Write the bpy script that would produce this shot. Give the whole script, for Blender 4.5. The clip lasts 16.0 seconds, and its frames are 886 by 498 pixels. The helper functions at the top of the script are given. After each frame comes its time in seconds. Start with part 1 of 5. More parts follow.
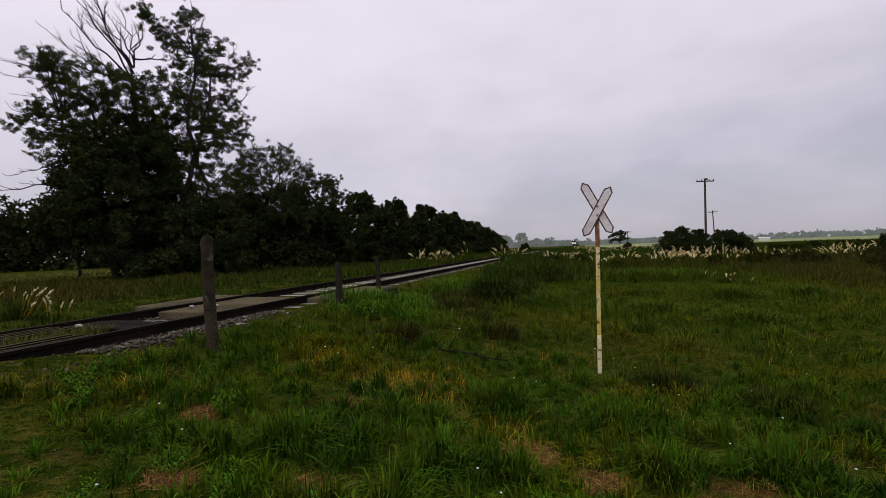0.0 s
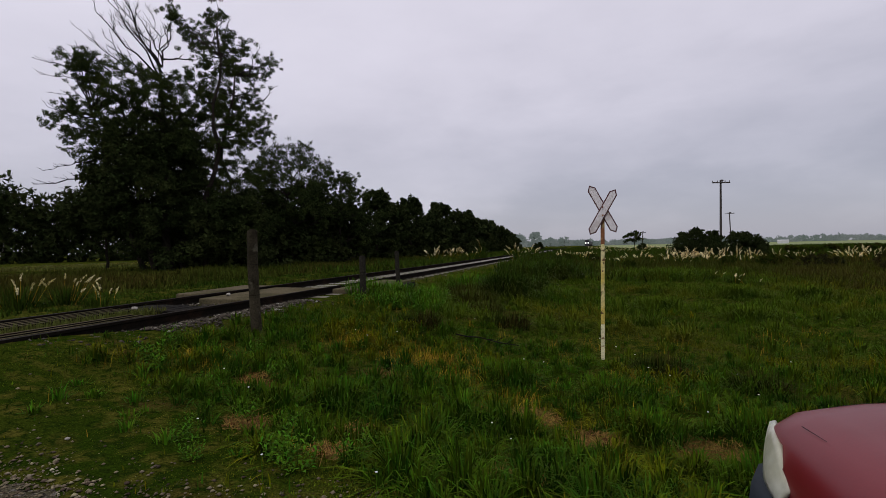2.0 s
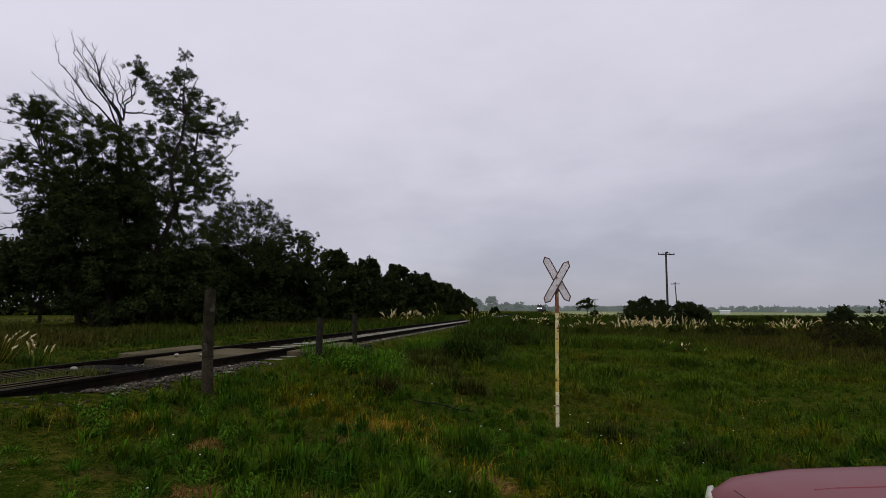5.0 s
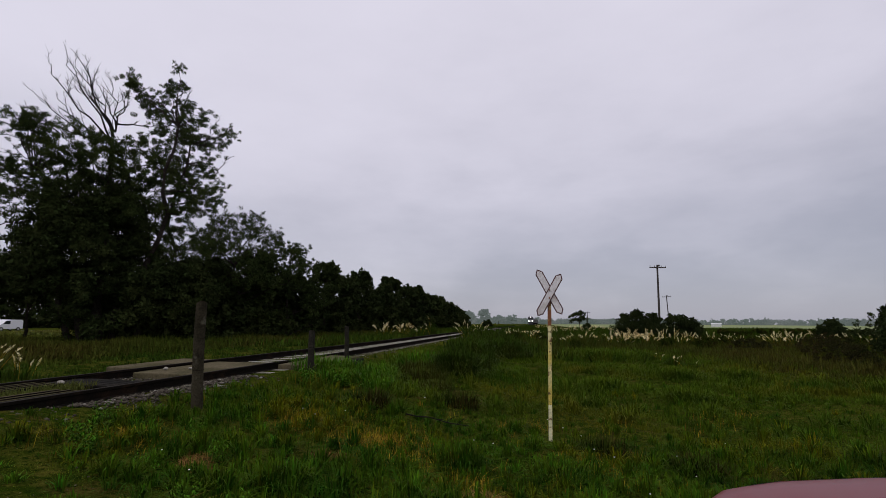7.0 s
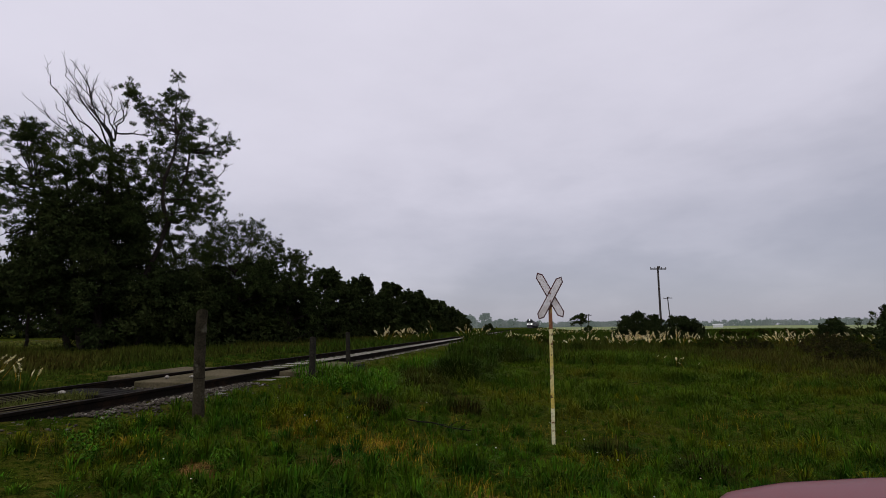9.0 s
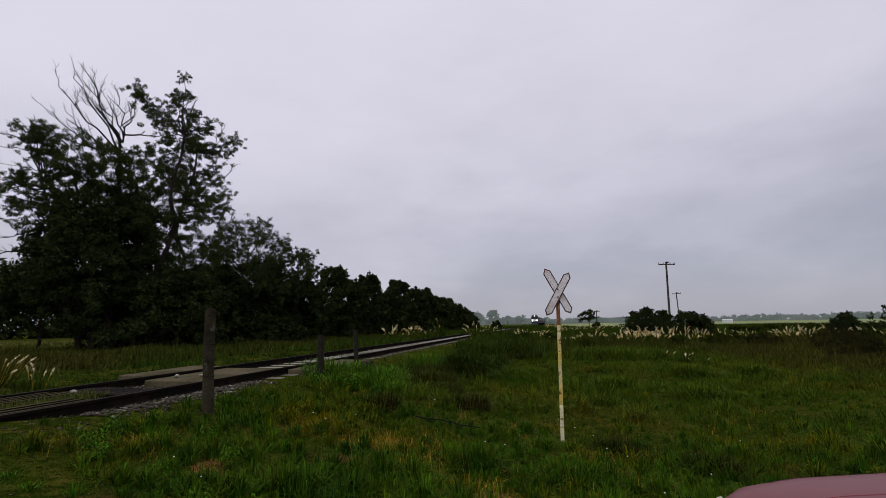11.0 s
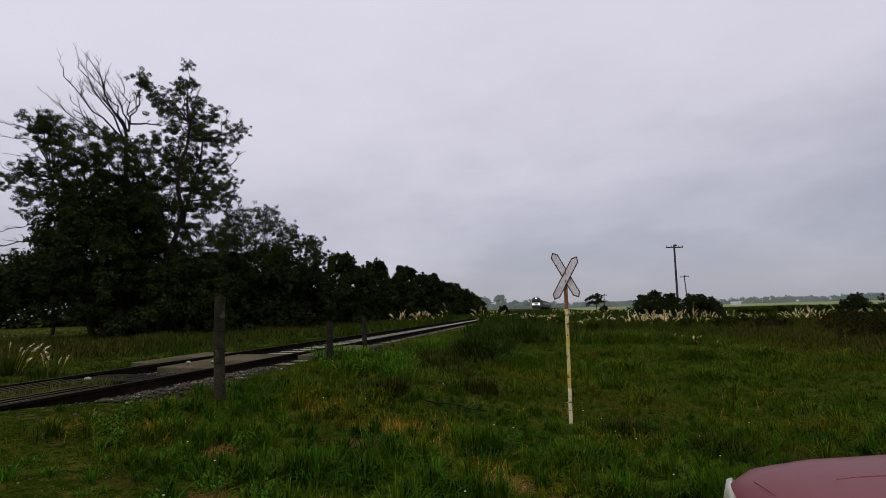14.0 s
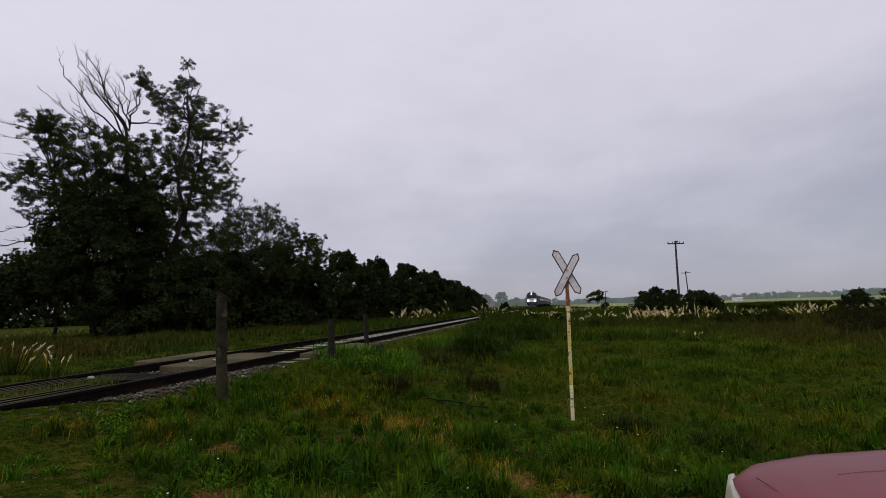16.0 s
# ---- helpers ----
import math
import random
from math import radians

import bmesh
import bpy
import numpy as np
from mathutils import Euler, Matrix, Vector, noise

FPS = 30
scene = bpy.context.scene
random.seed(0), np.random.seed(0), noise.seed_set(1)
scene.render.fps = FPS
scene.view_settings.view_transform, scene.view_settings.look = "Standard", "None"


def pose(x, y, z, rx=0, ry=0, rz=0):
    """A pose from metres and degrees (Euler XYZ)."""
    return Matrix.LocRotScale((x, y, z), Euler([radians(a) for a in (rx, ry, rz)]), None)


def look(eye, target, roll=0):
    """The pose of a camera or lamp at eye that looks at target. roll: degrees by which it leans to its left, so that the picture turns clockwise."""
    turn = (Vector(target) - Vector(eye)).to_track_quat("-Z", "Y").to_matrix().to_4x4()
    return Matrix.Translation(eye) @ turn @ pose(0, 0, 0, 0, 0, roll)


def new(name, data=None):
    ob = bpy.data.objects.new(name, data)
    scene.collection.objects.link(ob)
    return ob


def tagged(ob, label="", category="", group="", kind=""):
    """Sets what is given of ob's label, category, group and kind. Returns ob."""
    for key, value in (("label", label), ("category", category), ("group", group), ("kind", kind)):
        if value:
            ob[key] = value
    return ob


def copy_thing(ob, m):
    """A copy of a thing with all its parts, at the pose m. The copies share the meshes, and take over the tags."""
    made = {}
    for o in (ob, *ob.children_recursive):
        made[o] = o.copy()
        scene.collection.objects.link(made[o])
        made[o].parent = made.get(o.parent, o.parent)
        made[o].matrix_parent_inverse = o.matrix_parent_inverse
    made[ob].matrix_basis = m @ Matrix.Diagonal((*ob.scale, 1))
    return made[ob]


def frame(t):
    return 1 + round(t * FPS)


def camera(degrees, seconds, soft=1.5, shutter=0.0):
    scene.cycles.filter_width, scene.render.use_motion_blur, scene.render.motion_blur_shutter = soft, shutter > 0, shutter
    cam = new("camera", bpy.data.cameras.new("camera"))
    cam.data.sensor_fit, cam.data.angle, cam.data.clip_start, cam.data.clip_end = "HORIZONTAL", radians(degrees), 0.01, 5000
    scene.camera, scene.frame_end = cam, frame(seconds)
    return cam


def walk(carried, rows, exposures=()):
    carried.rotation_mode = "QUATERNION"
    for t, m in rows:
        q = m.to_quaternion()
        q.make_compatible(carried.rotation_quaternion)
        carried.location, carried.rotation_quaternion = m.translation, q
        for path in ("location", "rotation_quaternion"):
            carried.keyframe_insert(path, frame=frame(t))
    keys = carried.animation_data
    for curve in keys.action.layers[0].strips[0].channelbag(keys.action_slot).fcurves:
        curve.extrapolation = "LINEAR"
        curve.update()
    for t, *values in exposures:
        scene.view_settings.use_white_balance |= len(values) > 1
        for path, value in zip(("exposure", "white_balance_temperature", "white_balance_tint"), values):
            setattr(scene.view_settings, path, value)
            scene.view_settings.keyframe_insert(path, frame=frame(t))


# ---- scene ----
cam = camera(83.2, 16.0, soft=0.8)
METRES, EYE, TILT, LEAN, TURN = 1.0808, 1.3, 1.7, 0.6, 14.6
ROWS = [
    (0.0, 0.0, 0.0, 0.0, -0.04, -1.67, 1.38),
    (0.5, 0.0182, -0.2117, -0.0063, 0.6, -1.91, 1.55),
    (1.0, -0.0535, -0.3767, -0.0175, 1.22, -1.82, 1.61),
    (1.5, -0.1058, -0.5413, -0.0268, 1.19, -2.03, 1.96),
    (2.0, -0.0724, -0.656, -0.0195, 1.52, -1.88, 0.58),
    (2.5, -0.1246, -0.7352, 0.0002, 2.3, -1.43, -0.4),
    (3.0, -0.1603, -0.8055, 0.016, 2.18, -0.12, 0.02),
    (3.5, -0.1396, -0.8386, 0.0182, 1.68, 1.1, -0.71),
    (4.0, -0.1258, -0.8358, 0.0234, -0.52, 2.77, -0.87),
    (6.5, -0.1302, -0.8483, 0.0213, -4.32, 6.67, -1.16),
    (7.0, -0.1316, -0.8515, 0.0215, -4.27, 6.74, -1.04),
    (7.5, -0.1322, -0.8558, 0.0222, -4.26, 6.8, -0.91),
    (8.0, -0.1311, -0.8573, 0.0217, -4.24, 7.0, -0.71),
    (8.5, -0.13, -0.8551, 0.0211, -4.2, 7.22, -0.43),
    (9.0, -0.128, -0.8511, 0.0223, -4.15, 7.25, -0.26),
    (11.5, -0.1255, -0.8354, 0.0158, -3.12, 6.66, 0.36),
    (12.0, -0.1293, -0.8354, 0.0164, -3.08, 5.82, 0.65),
    (12.5, -0.1305, -0.8334, 0.0183, -3.04, 5.53, 0.85),
    (13.0, -0.1355, -0.8307, 0.0165, -2.86, 5.37, 0.88),
    (13.5, -0.1339, -0.8268, 0.0141, -2.49, 5.34, 0.81),
    (14.0, -0.1305, -0.8248, 0.0146, -2.48, 5.3, 0.75),
    (14.5, -0.1284, -0.8272, 0.0147, -2.48, 5.14, 0.75),
    (15.0, -0.13, -0.8244, 0.0152, -2.4, 5.06, 0.87),
    (15.5, -0.1322, -0.8266, 0.0153, -2.39, 5.02, 0.89),
    (16.0, -0.1331, -0.8281, 0.016, -2.34, 5.01, 1.05),
]
walk(cam, [(t, pose(0, 0, EYE, TILT, LEAN, TURN) @ pose(METRES * x, METRES * y, METRES * z, 90 + pitch, roll, yaw)) for t, x, y, z, yaw, pitch, roll in ROWS],
     exposures=[(0.0, 0.19, 6750, 13.5), (1.5, 0.07, 6580, 11.0), (3.0, 0.0, 6500, 10.0), (16.0, 0.0, 6500, 10.0)])


# ---- world and light ----
SUN_EL, SUN_AZ = radians(52), radians(200)
world = bpy.data.worlds.new("overcast_sky")
scene.world = world
world.use_nodes = True
wn, wl = world.node_tree.nodes, world.node_tree.links
wn.clear()


def wnode(kind, **values):
    n = wn.new(kind)
    for k, v in values.items():
        n.inputs[k].default_value = v
    return n


w_out, w_bg = wn.new("ShaderNodeOutputWorld"), wn.new("ShaderNodeBackground")
w_sky = wn.new("ShaderNodeTexSky")
w_sky.sky_type, w_sky.sun_disc, w_sky.sun_elevation, w_sky.sun_rotation = "NISHITA", False, SUN_EL, SUN_AZ
w_clear = wnode("ShaderNodeBackground", Strength=0.012)
wl.new(w_sky.outputs[0], w_clear.inputs[0])
w_geo = wn.new("ShaderNodeTexCoord")
w_sep = wn.new("ShaderNodeSeparateXYZ")
wl.new(w_geo.outputs["Generated"], w_sep.inputs[0])
# cloud deck: brighter overhead, a blue-grey rim at the horizon, soft lumps
w_ramp = wn.new("ShaderNodeValToRGB")
w_ramp.color_ramp.interpolation = "B_SPLINE"
for i, (p, c) in enumerate([(0.0, (0.335, 0.335, 0.405, 1)), (0.12, (0.425, 0.418, 0.492, 1)), (0.33, (0.635, 0.61, 0.70, 1)), (0.62, (0.745, 0.715, 0.815, 1))]):
    e = w_ramp.color_ramp.elements[i] if i < 2 else w_ramp.color_ramp.elements.new(p)
    e.position, e.color = p, c
w_map = wn.new("ShaderNodeMapping")
w_map.inputs["Scale"].default_value = (1.0, 1.0, 2.6)
wl.new(w_geo.outputs["Generated"], w_map.inputs[0])
w_noise = wnode("ShaderNodeTexNoise", Scale=2.6, Detail=5.0, Roughness=0.55)
wl.new(w_map.outputs[0], w_noise.inputs["Vector"])
w_lump = wnode("ShaderNodeMapRange")
for k, v in (("From Min", 0.3), ("From Max", 0.7), ("To Min", -0.09), ("To Max", 0.09)):
    w_lump.inputs[k].default_value = v
wl.new(w_noise.outputs["Fac"], w_lump.inputs[0])
# the deck is thinner on the west side: the height at which it turns bright follows the bearing
w_side = wn.new("ShaderNodeMath")
w_side.operation = "MULTIPLY_ADD"
w_side.inputs[1].default_value = -0.135
wl.new(w_sep.outputs["X"], w_side.inputs[0])
wl.new(w_lump.outputs[0], w_side.inputs[2])
w_add = wn.new("ShaderNodeMath")
wl.new(w_sep.outputs["Z"], w_add.inputs[0])
wl.new(w_side.outputs[0], w_add.inputs[1])
wl.new(w_add.outputs[0], w_ramp.inputs[0])
wl.new(w_ramp.outputs[0], w_bg.inputs[0])
w_bg.inputs[1].default_value = 0.97
w_sum = wn.new("ShaderNodeAddShader")
wl.new(w_bg.outputs[0], w_sum.inputs[0])
wl.new(w_clear.outputs[0], w_sum.inputs[1])
wl.new(w_sum.outputs[0], w_out.inputs[0])

sun = new("sun", bpy.data.lights.new("sun", "SUN"))
sun.data.energy, sun.data.angle, sun.data.color = 0.5, radians(30), (1.0, 0.97, 0.92)
sun.matrix_world = look((0, 0, 0), (math.sin(SUN_AZ) * -math.cos(SUN_EL), -math.cos(SUN_AZ) * math.cos(SUN_EL), -math.sin(SUN_EL)))


# ---- materials ----
def material(name, base, rough=0.8, metal=0.0, vary=(), grain=30.0, amount=0.35, bump=0.0, island=0.0, emit=0.0, patch=0.0, spec=0.5):
    """A surface with a base colour, a second colour in large patches, grain and relief."""
    m = bpy.data.materials.new(name)
    m.use_nodes = True
    n, l = m.node_tree.nodes, m.node_tree.links
    bs = n["Principled BSDF"]
    bs.inputs["Roughness"].default_value, bs.inputs["Metallic"].default_value = rough, metal
    bs.inputs["Specular IOR Level"].default_value = spec
    co = n.new("ShaderNodeTexCoord")
    col = n.new("ShaderNodeRGB").outputs[0]
    col.default_value = (*base, 1)

    def noise_node(scale, detail=5.0):
        t = n.new("ShaderNodeTexNoise")
        t.inputs["Scale"].default_value, t.inputs["Detail"].default_value = scale, detail
        l.new(co.outputs["Object"], t.inputs["Vector"])
        return t.outputs["Fac"]

    def mix(fac, a, b, kind="MIX"):
        x = n.new("ShaderNodeMix")
        x.data_type, x.blend_type = "RGBA", kind
        if isinstance(fac, float):
            x.inputs[0].default_value = fac
        else:
            l.new(fac, x.inputs[0])
        l.new(a, x.inputs[6])
        if isinstance(b, tuple):
            x.inputs[7].default_value = (*b, 1)
        else:
            l.new(b, x.inputs[7])
        return x.outputs[2]

    def ranged(v, a, b, lo=0.0, hi=1.0):
        r = n.new("ShaderNodeMapRange")
        for k, val in (("From Min", a), ("From Max", b), ("To Min", lo), ("To Max", hi)):
            r.inputs[k].default_value = val
        l.new(v, r.inputs[0])
        return r.outputs[0]

    for colour, scale, lo, hi in vary:
        col = mix(ranged(noise_node(scale), lo, hi), col, colour)
    fine = noise_node(grain)
    g = n.new("ShaderNodeCombineColor")
    for i in range(3):
        l.new(ranged(fine, 0.25, 0.75, 1 - amount, 1 + amount), g.inputs[i])
    col = mix(1.0, col, g.outputs[0], "MULTIPLY")
    if island:
        geo = n.new("ShaderNodeNewGeometry")
        h = n.new("ShaderNodeHueSaturation")
        l.new(col, h.inputs["Color"])
        l.new(ranged(geo.outputs["Random Per Island"], 0, 1, 1 - island, 1 + island), h.inputs["Value"])
        l.new(ranged(geo.outputs["Random Per Island"], 0, 1, 0.5 - island * 0.06, 0.5 + island * 0.03), h.inputs["Hue"])
        col = h.outputs[0]
    l.new(col, bs.inputs["Base Color"])
    if bump:
        b = n.new("ShaderNodeBump")
        b.inputs["Strength"].default_value, b.inputs["Distance"].default_value = 0.8, bump
        l.new(fine, b.inputs["Height"])
        l.new(b.outputs[0], bs.inputs["Normal"])
    if emit:
        l.new(col, bs.inputs["Emission Color"])
        bs.inputs["Emission Strength"].default_value = emit
    return m


M = {
    "soil": material("soil_and_thatch", (0.048, 0.058, 0.007), 0.95, vary=[((0.020, 0.038, 0.003), 0.35, 0.4, 0.6), ((0.078, 0.074, 0.012), 5.0, 0.46, 0.66), ((0.085, 0.055, 0.016), 1.3, 0.6, 0.76), ((0.014, 0.026, 0.003), 17.0, 0.5, 0.64)], grain=70, amount=0.65, bump=0.04, spec=0.0),
    "gravel": material("road_gravel", (0.115, 0.098, 0.066), 0.95, vary=[((0.045, 0.046, 0.016), 1.6, 0.42, 0.6), ((0.16, 0.145, 0.12), 21.0, 0.52, 0.62), ((0.04, 0.035, 0.026), 34.0, 0.52, 0.62)], grain=90, amount=0.7, bump=0.03, spec=0.0),
    "grass": material("grass_blades", (0.047, 0.092, 0.003), 0.8, vary=[((0.140, 0.122, 0.003), 0.45, 0.48, 0.64), ((0.017, 0.050, 0.003), 0.8, 0.48, 0.62), ((0.024, 0.066, 0.003), 4.5, 0.45, 0.6)], grain=7, amount=0.35, island=0.5, spec=0.03),
    "meadow": material("meadow_grass", (0.054, 0.092, 0.005), 0.85, vary=[((0.096, 0.096, 0.007), 0.16, 0.47, 0.61), ((0.034, 0.068, 0.004), 0.5, 0.46, 0.62)], grain=2, amount=0.25, island=0.25, spec=0.03),
    # green darkened to hold the tree row's shade; bank growth shares it
    "verge": material("verge_grass_painted_shade", (0.025, 0.050, 0.004), 0.85, vary=[((0.040, 0.056, 0.006), 0.3, 0.45, 0.62)], grain=2, amount=0.3, island=0.4, spec=0.03),
    "straw": material("dry_grass", (0.27, 0.17, 0.018), 0.85, vary=[((0.20, 0.165, 0.012), 1.1, 0.45, 0.65)], grain=5, amount=0.25, island=0.5, spec=0.03),
    "litter": material("dry_thatch", (0.24, 0.145, 0.040), 0.9, vary=[((0.14, 0.085, 0.025), 2.5, 0.45, 0.6)], grain=9, amount=0.35, island=0.6, spec=0.02),
    "field": material("pale_field_grass", (0.115, 0.115, 0.022), 0.9, vary=[((0.08, 0.10, 0.02), 0.1, 0.45, 0.65)], grain=2, amount=0.25, island=0.4, spec=0.08),
    "rank": material("rank_brown_weeds", (0.036, 0.049, 0.006), 0.9, vary=[((0.054, 0.050, 0.009), 0.12, 0.45, 0.6)], grain=2, amount=0.3, island=0.35, spec=0.03),
    "bramble": material("brown_bramble_leaves", (0.026, 0.026, 0.007), 0.9, vary=[((0.038, 0.029, 0.009), 0.7, 0.45, 0.65), ((0.022, 0.03, 0.007), 0.4, 0.5, 0.65)], grain=3, amount=0.3, island=0.45, spec=0.05),
    "turf": material("trodden_turf", (0.092, 0.122, 0.008), 0.9, vary=[((0.135, 0.125, 0.016), 1.4, 0.45, 0.62), ((0.028, 0.055, 0.003), 3.5, 0.46, 0.6)], grain=9, amount=0.4, island=0.5, spec=0.02),
    "earth": material("bare_orange_earth", (0.105, 0.056, 0.016), 0.95, vary=[((0.15, 0.095, 0.032), 9.0, 0.5, 0.62), ((0.05, 0.034, 0.011), 4.0, 0.48, 0.62)], grain=60, amount=0.5, bump=0.02, spec=0.0),
    "weed": material("broad_weed_leaves", (0.036, 0.112, 0.004), 0.75, vary=[((0.065, 0.14, 0.006), 3.0, 0.4, 0.6)], grain=12, amount=0.25, island=0.5, spec=0.05),
    "tussock": material("dark_tussock", (0.024, 0.037, 0.004), 0.9, vary=[((0.042, 0.034, 0.008), 2.0, 0.46, 0.66)], grain=6, amount=0.3, island=0.5, spec=0.02),
    "plume": material("pampas_plume", (0.80, 0.73, 0.43), 0.9, vary=[((0.74, 0.58, 0.25), 0.5, 0.45, 0.65)], grain=14, amount=0.2, island=0.3, spec=0.03),
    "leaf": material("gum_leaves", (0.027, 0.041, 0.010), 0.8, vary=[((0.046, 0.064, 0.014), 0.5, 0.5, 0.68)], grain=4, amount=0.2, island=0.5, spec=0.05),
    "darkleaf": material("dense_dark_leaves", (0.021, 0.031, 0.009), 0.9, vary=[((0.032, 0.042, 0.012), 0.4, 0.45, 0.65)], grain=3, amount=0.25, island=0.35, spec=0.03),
    "bark": material("gum_bark", (0.024, 0.020, 0.016), 0.95, vary=[((0.034, 0.028, 0.022), 1.2, 0.45, 0.65)], grain=9, amount=0.35, bump=0.02, spec=0.03),
    "deadwood": material("dead_branches", (0.014, 0.012, 0.011), 0.95, grain=10, amount=0.3, spec=0.05),
    "post": material("weathered_post_wood", (0.046, 0.039, 0.025), 0.95, vary=[((0.022, 0.019, 0.012), 3.0, 0.42, 0.62), ((0.085, 0.078, 0.055), 7.0, 0.58, 0.7)], grain=40, amount=0.4, bump=0.008, spec=0.02),
    "rail": material("rail_steel", (0.010, 0.0085, 0.0065), 0.9, 0.0, vary=[((0.022, 0.014, 0.009), 4.0, 0.5, 0.68)], grain=40, amount=0.3, spec=0.02),
    "railtop": material("worn_rail_head", (0.024, 0.020, 0.015), 0.8, 0.0, grain=30, amount=0.3, spec=0.1),
    "concrete": material("weathered_concrete", (0.31, 0.29, 0.245), 0.9, vary=[((0.17, 0.155, 0.12), 1.6, 0.48, 0.66)], grain=30, amount=0.3, bump=0.006, spec=0.08),
    "slab": material("dirty_crossing_slab", (0.105, 0.088, 0.052), 0.95, vary=[((0.06, 0.054, 0.026), 0.9, 0.42, 0.62)], grain=22, amount=0.35, bump=0.008, spec=0.03),
    "timber": material("tarred_timber", (0.012, 0.011, 0.009), 0.95, vary=[((0.024, 0.021, 0.016), 2.5, 0.5, 0.7)], grain=25, amount=0.4, bump=0.008, spec=0.05),
    # post wood in a darker tone than the nearest post's
    "darkpost": material("dark_post_wood", (0.022, 0.02, 0.015), 0.95, vary=[((0.035, 0.032, 0.024), 5.0, 0.5, 0.7)], grain=40, amount=0.4, bump=0.008, spec=0.05),
    "ballast": material("ballast_stone", (0.066, 0.057, 0.042), 0.95, vary=[((0.26, 0.245, 0.205), 6.0, 0.56, 0.66)], grain=20, amount=0.4, island=0.6, spec=0.06),
    "pebble": material("road_pebble", (0.17, 0.142, 0.088), 0.95, vary=[((0.32, 0.28, 0.20), 7, 0.55, 0.68), ((0.075, 0.063, 0.042), 4, 0.48, 0.63)], grain=40, amount=0.35, bump=0.004, island=0.6, spec=0.02),
    "sign": material("sign_white_paint", (0.72, 0.69, 0.68), 0.55, vary=[((0.48, 0.42, 0.38), 4.0, 0.52, 0.72)], grain=25, amount=0.12),
    "signedge": material("sign_dark_border", (0.09, 0.035, 0.035), 0.6, grain=30, amount=0.3),
    "signpost": material("flaking_white_post_paint", (0.72, 0.67, 0.42), 0.75, vary=[((0.56, 0.46, 0.20), 2.6, 0.46, 0.62), ((0.15, 0.07, 0.028), 10.0, 0.57, 0.63)], grain=30, amount=0.25, bump=0.002, spec=0.2),
    "postyellow": material("yellowed_post_paint", (0.58, 0.44, 0.09), 0.75, vary=[((0.68, 0.60, 0.30), 2.2, 0.45, 0.6), ((0.15, 0.07, 0.025), 8.0, 0.56, 0.62), ((0.10, 0.05, 0.02), 22.0, 0.6, 0.66)], grain=30, amount=0.25, bump=0.002),
    "rust": material("rusted_steel", (0.23, 0.085, 0.03), 0.85, vary=[((0.42, 0.30, 0.12), 6.0, 0.5, 0.62), ((0.09, 0.035, 0.02), 11.0, 0.5, 0.65)], grain=35, amount=0.3, bump=0.002),
    "polewood": material("pole_wood", (0.05, 0.042, 0.036), 0.9, grain=12, amount=0.3),
    "ceramic": material("insulator_ceramic", (0.10, 0.08, 0.07), 0.4, grain=10, amount=0.1),
    "carred": material("faded_red_car_paint", (0.145, 0.010, 0.013), 0.34, vary=[((0.165, 0.017, 0.021), 2.0, 0.45, 0.7)], grain=120, amount=0.06, spec=0.27),
    "plastic": material("grey_bumper_plastic", (0.020, 0.026, 0.032), 0.6, grain=90, amount=0.12, spec=0.08),
    "black": material("black_rubber", (0.010, 0.009, 0.009), 0.85, grain=60, amount=0.2, spec=0.1),
    "lens": material("clouded_headlight_lens", (0.50, 0.51, 0.41), 0.3, vary=[((0.36, 0.36, 0.25), 7.0, 0.45, 0.65)], grain=24, amount=0.12, bump=0.002),
    "glass": material("dark_car_glass", (0.02, 0.024, 0.027), 0.08, grain=5, amount=0.05),
    "chrome": material("wheel_alloy", (0.45, 0.45, 0.46), 0.35, 0.8, grain=20, amount=0.15),
    "vanwhite": material("white_vehicle_paint", (0.78, 0.78, 0.8), 0.4, grain=8, amount=0.04),
    "silver": material("silver_vehicle_paint", (0.30, 0.31, 0.30), 0.35, 0.3, grain=8, amount=0.04),
    # dark paint lightened so that distance haze sits in the colour
    "loco": material("dark_paint_with_haze", (0.045, 0.045, 0.052), 0.7, grain=3, amount=0.2, spec=0.2),
    "locowhite": material("locomotive_white_band", (0.75, 0.74, 0.74), 0.5, grain=4, amount=0.08),
    "coach": material("coach_paint", (0.05, 0.038, 0.045), 0.7, vary=[((0.08, 0.075, 0.08), 0.3, 0.5, 0.7)], grain=2, amount=0.2, spec=0.1),
    "headlamp": material("lit_headlamp", (1.0, 0.97, 0.92), 0.5, grain=3, amount=0.01, emit=7.0),
    "roof": material("shed_sheet_metal", (0.62, 0.62, 0.63), 0.6, grain=2, amount=0.1),
    "asphalt": material("asphalt", (0.05, 0.05, 0.052), 0.9, grain=10, amount=0.3),
    "pasture": material("far_green_pasture", (0.15, 0.20, 0.05), 0.95, vary=[((0.19, 0.22, 0.07), 0.02, 0.4, 0.6)], grain=0.5, amount=0.25),
    # haze is painted in: greyed leaf colour plus a faint glow
    "distance": material("distant_woods_painted_haze", (0.085, 0.105, 0.095), 0.95, vary=[((0.105, 0.12, 0.115), 0.02, 0.4, 0.6)], grain=0.12, amount=0.12, emit=0.8, spec=0.05),
}


# ---- mesh helpers ----
def part(name, bm, mat, parent=None, label=""):
    me = bpy.data.meshes.new(name)
    bm.to_mesh(me)
    bm.free()
    me.materials.append(M[mat])
    ob = new(name, me)
    if parent:
        ob.parent = parent
    if label:
        ob["label"] = label
    return ob


def thing(name, m, label, category, group="", kind=""):
    ob = new(name)
    ob.matrix_world = m
    return tagged(ob, label, category, group, kind)


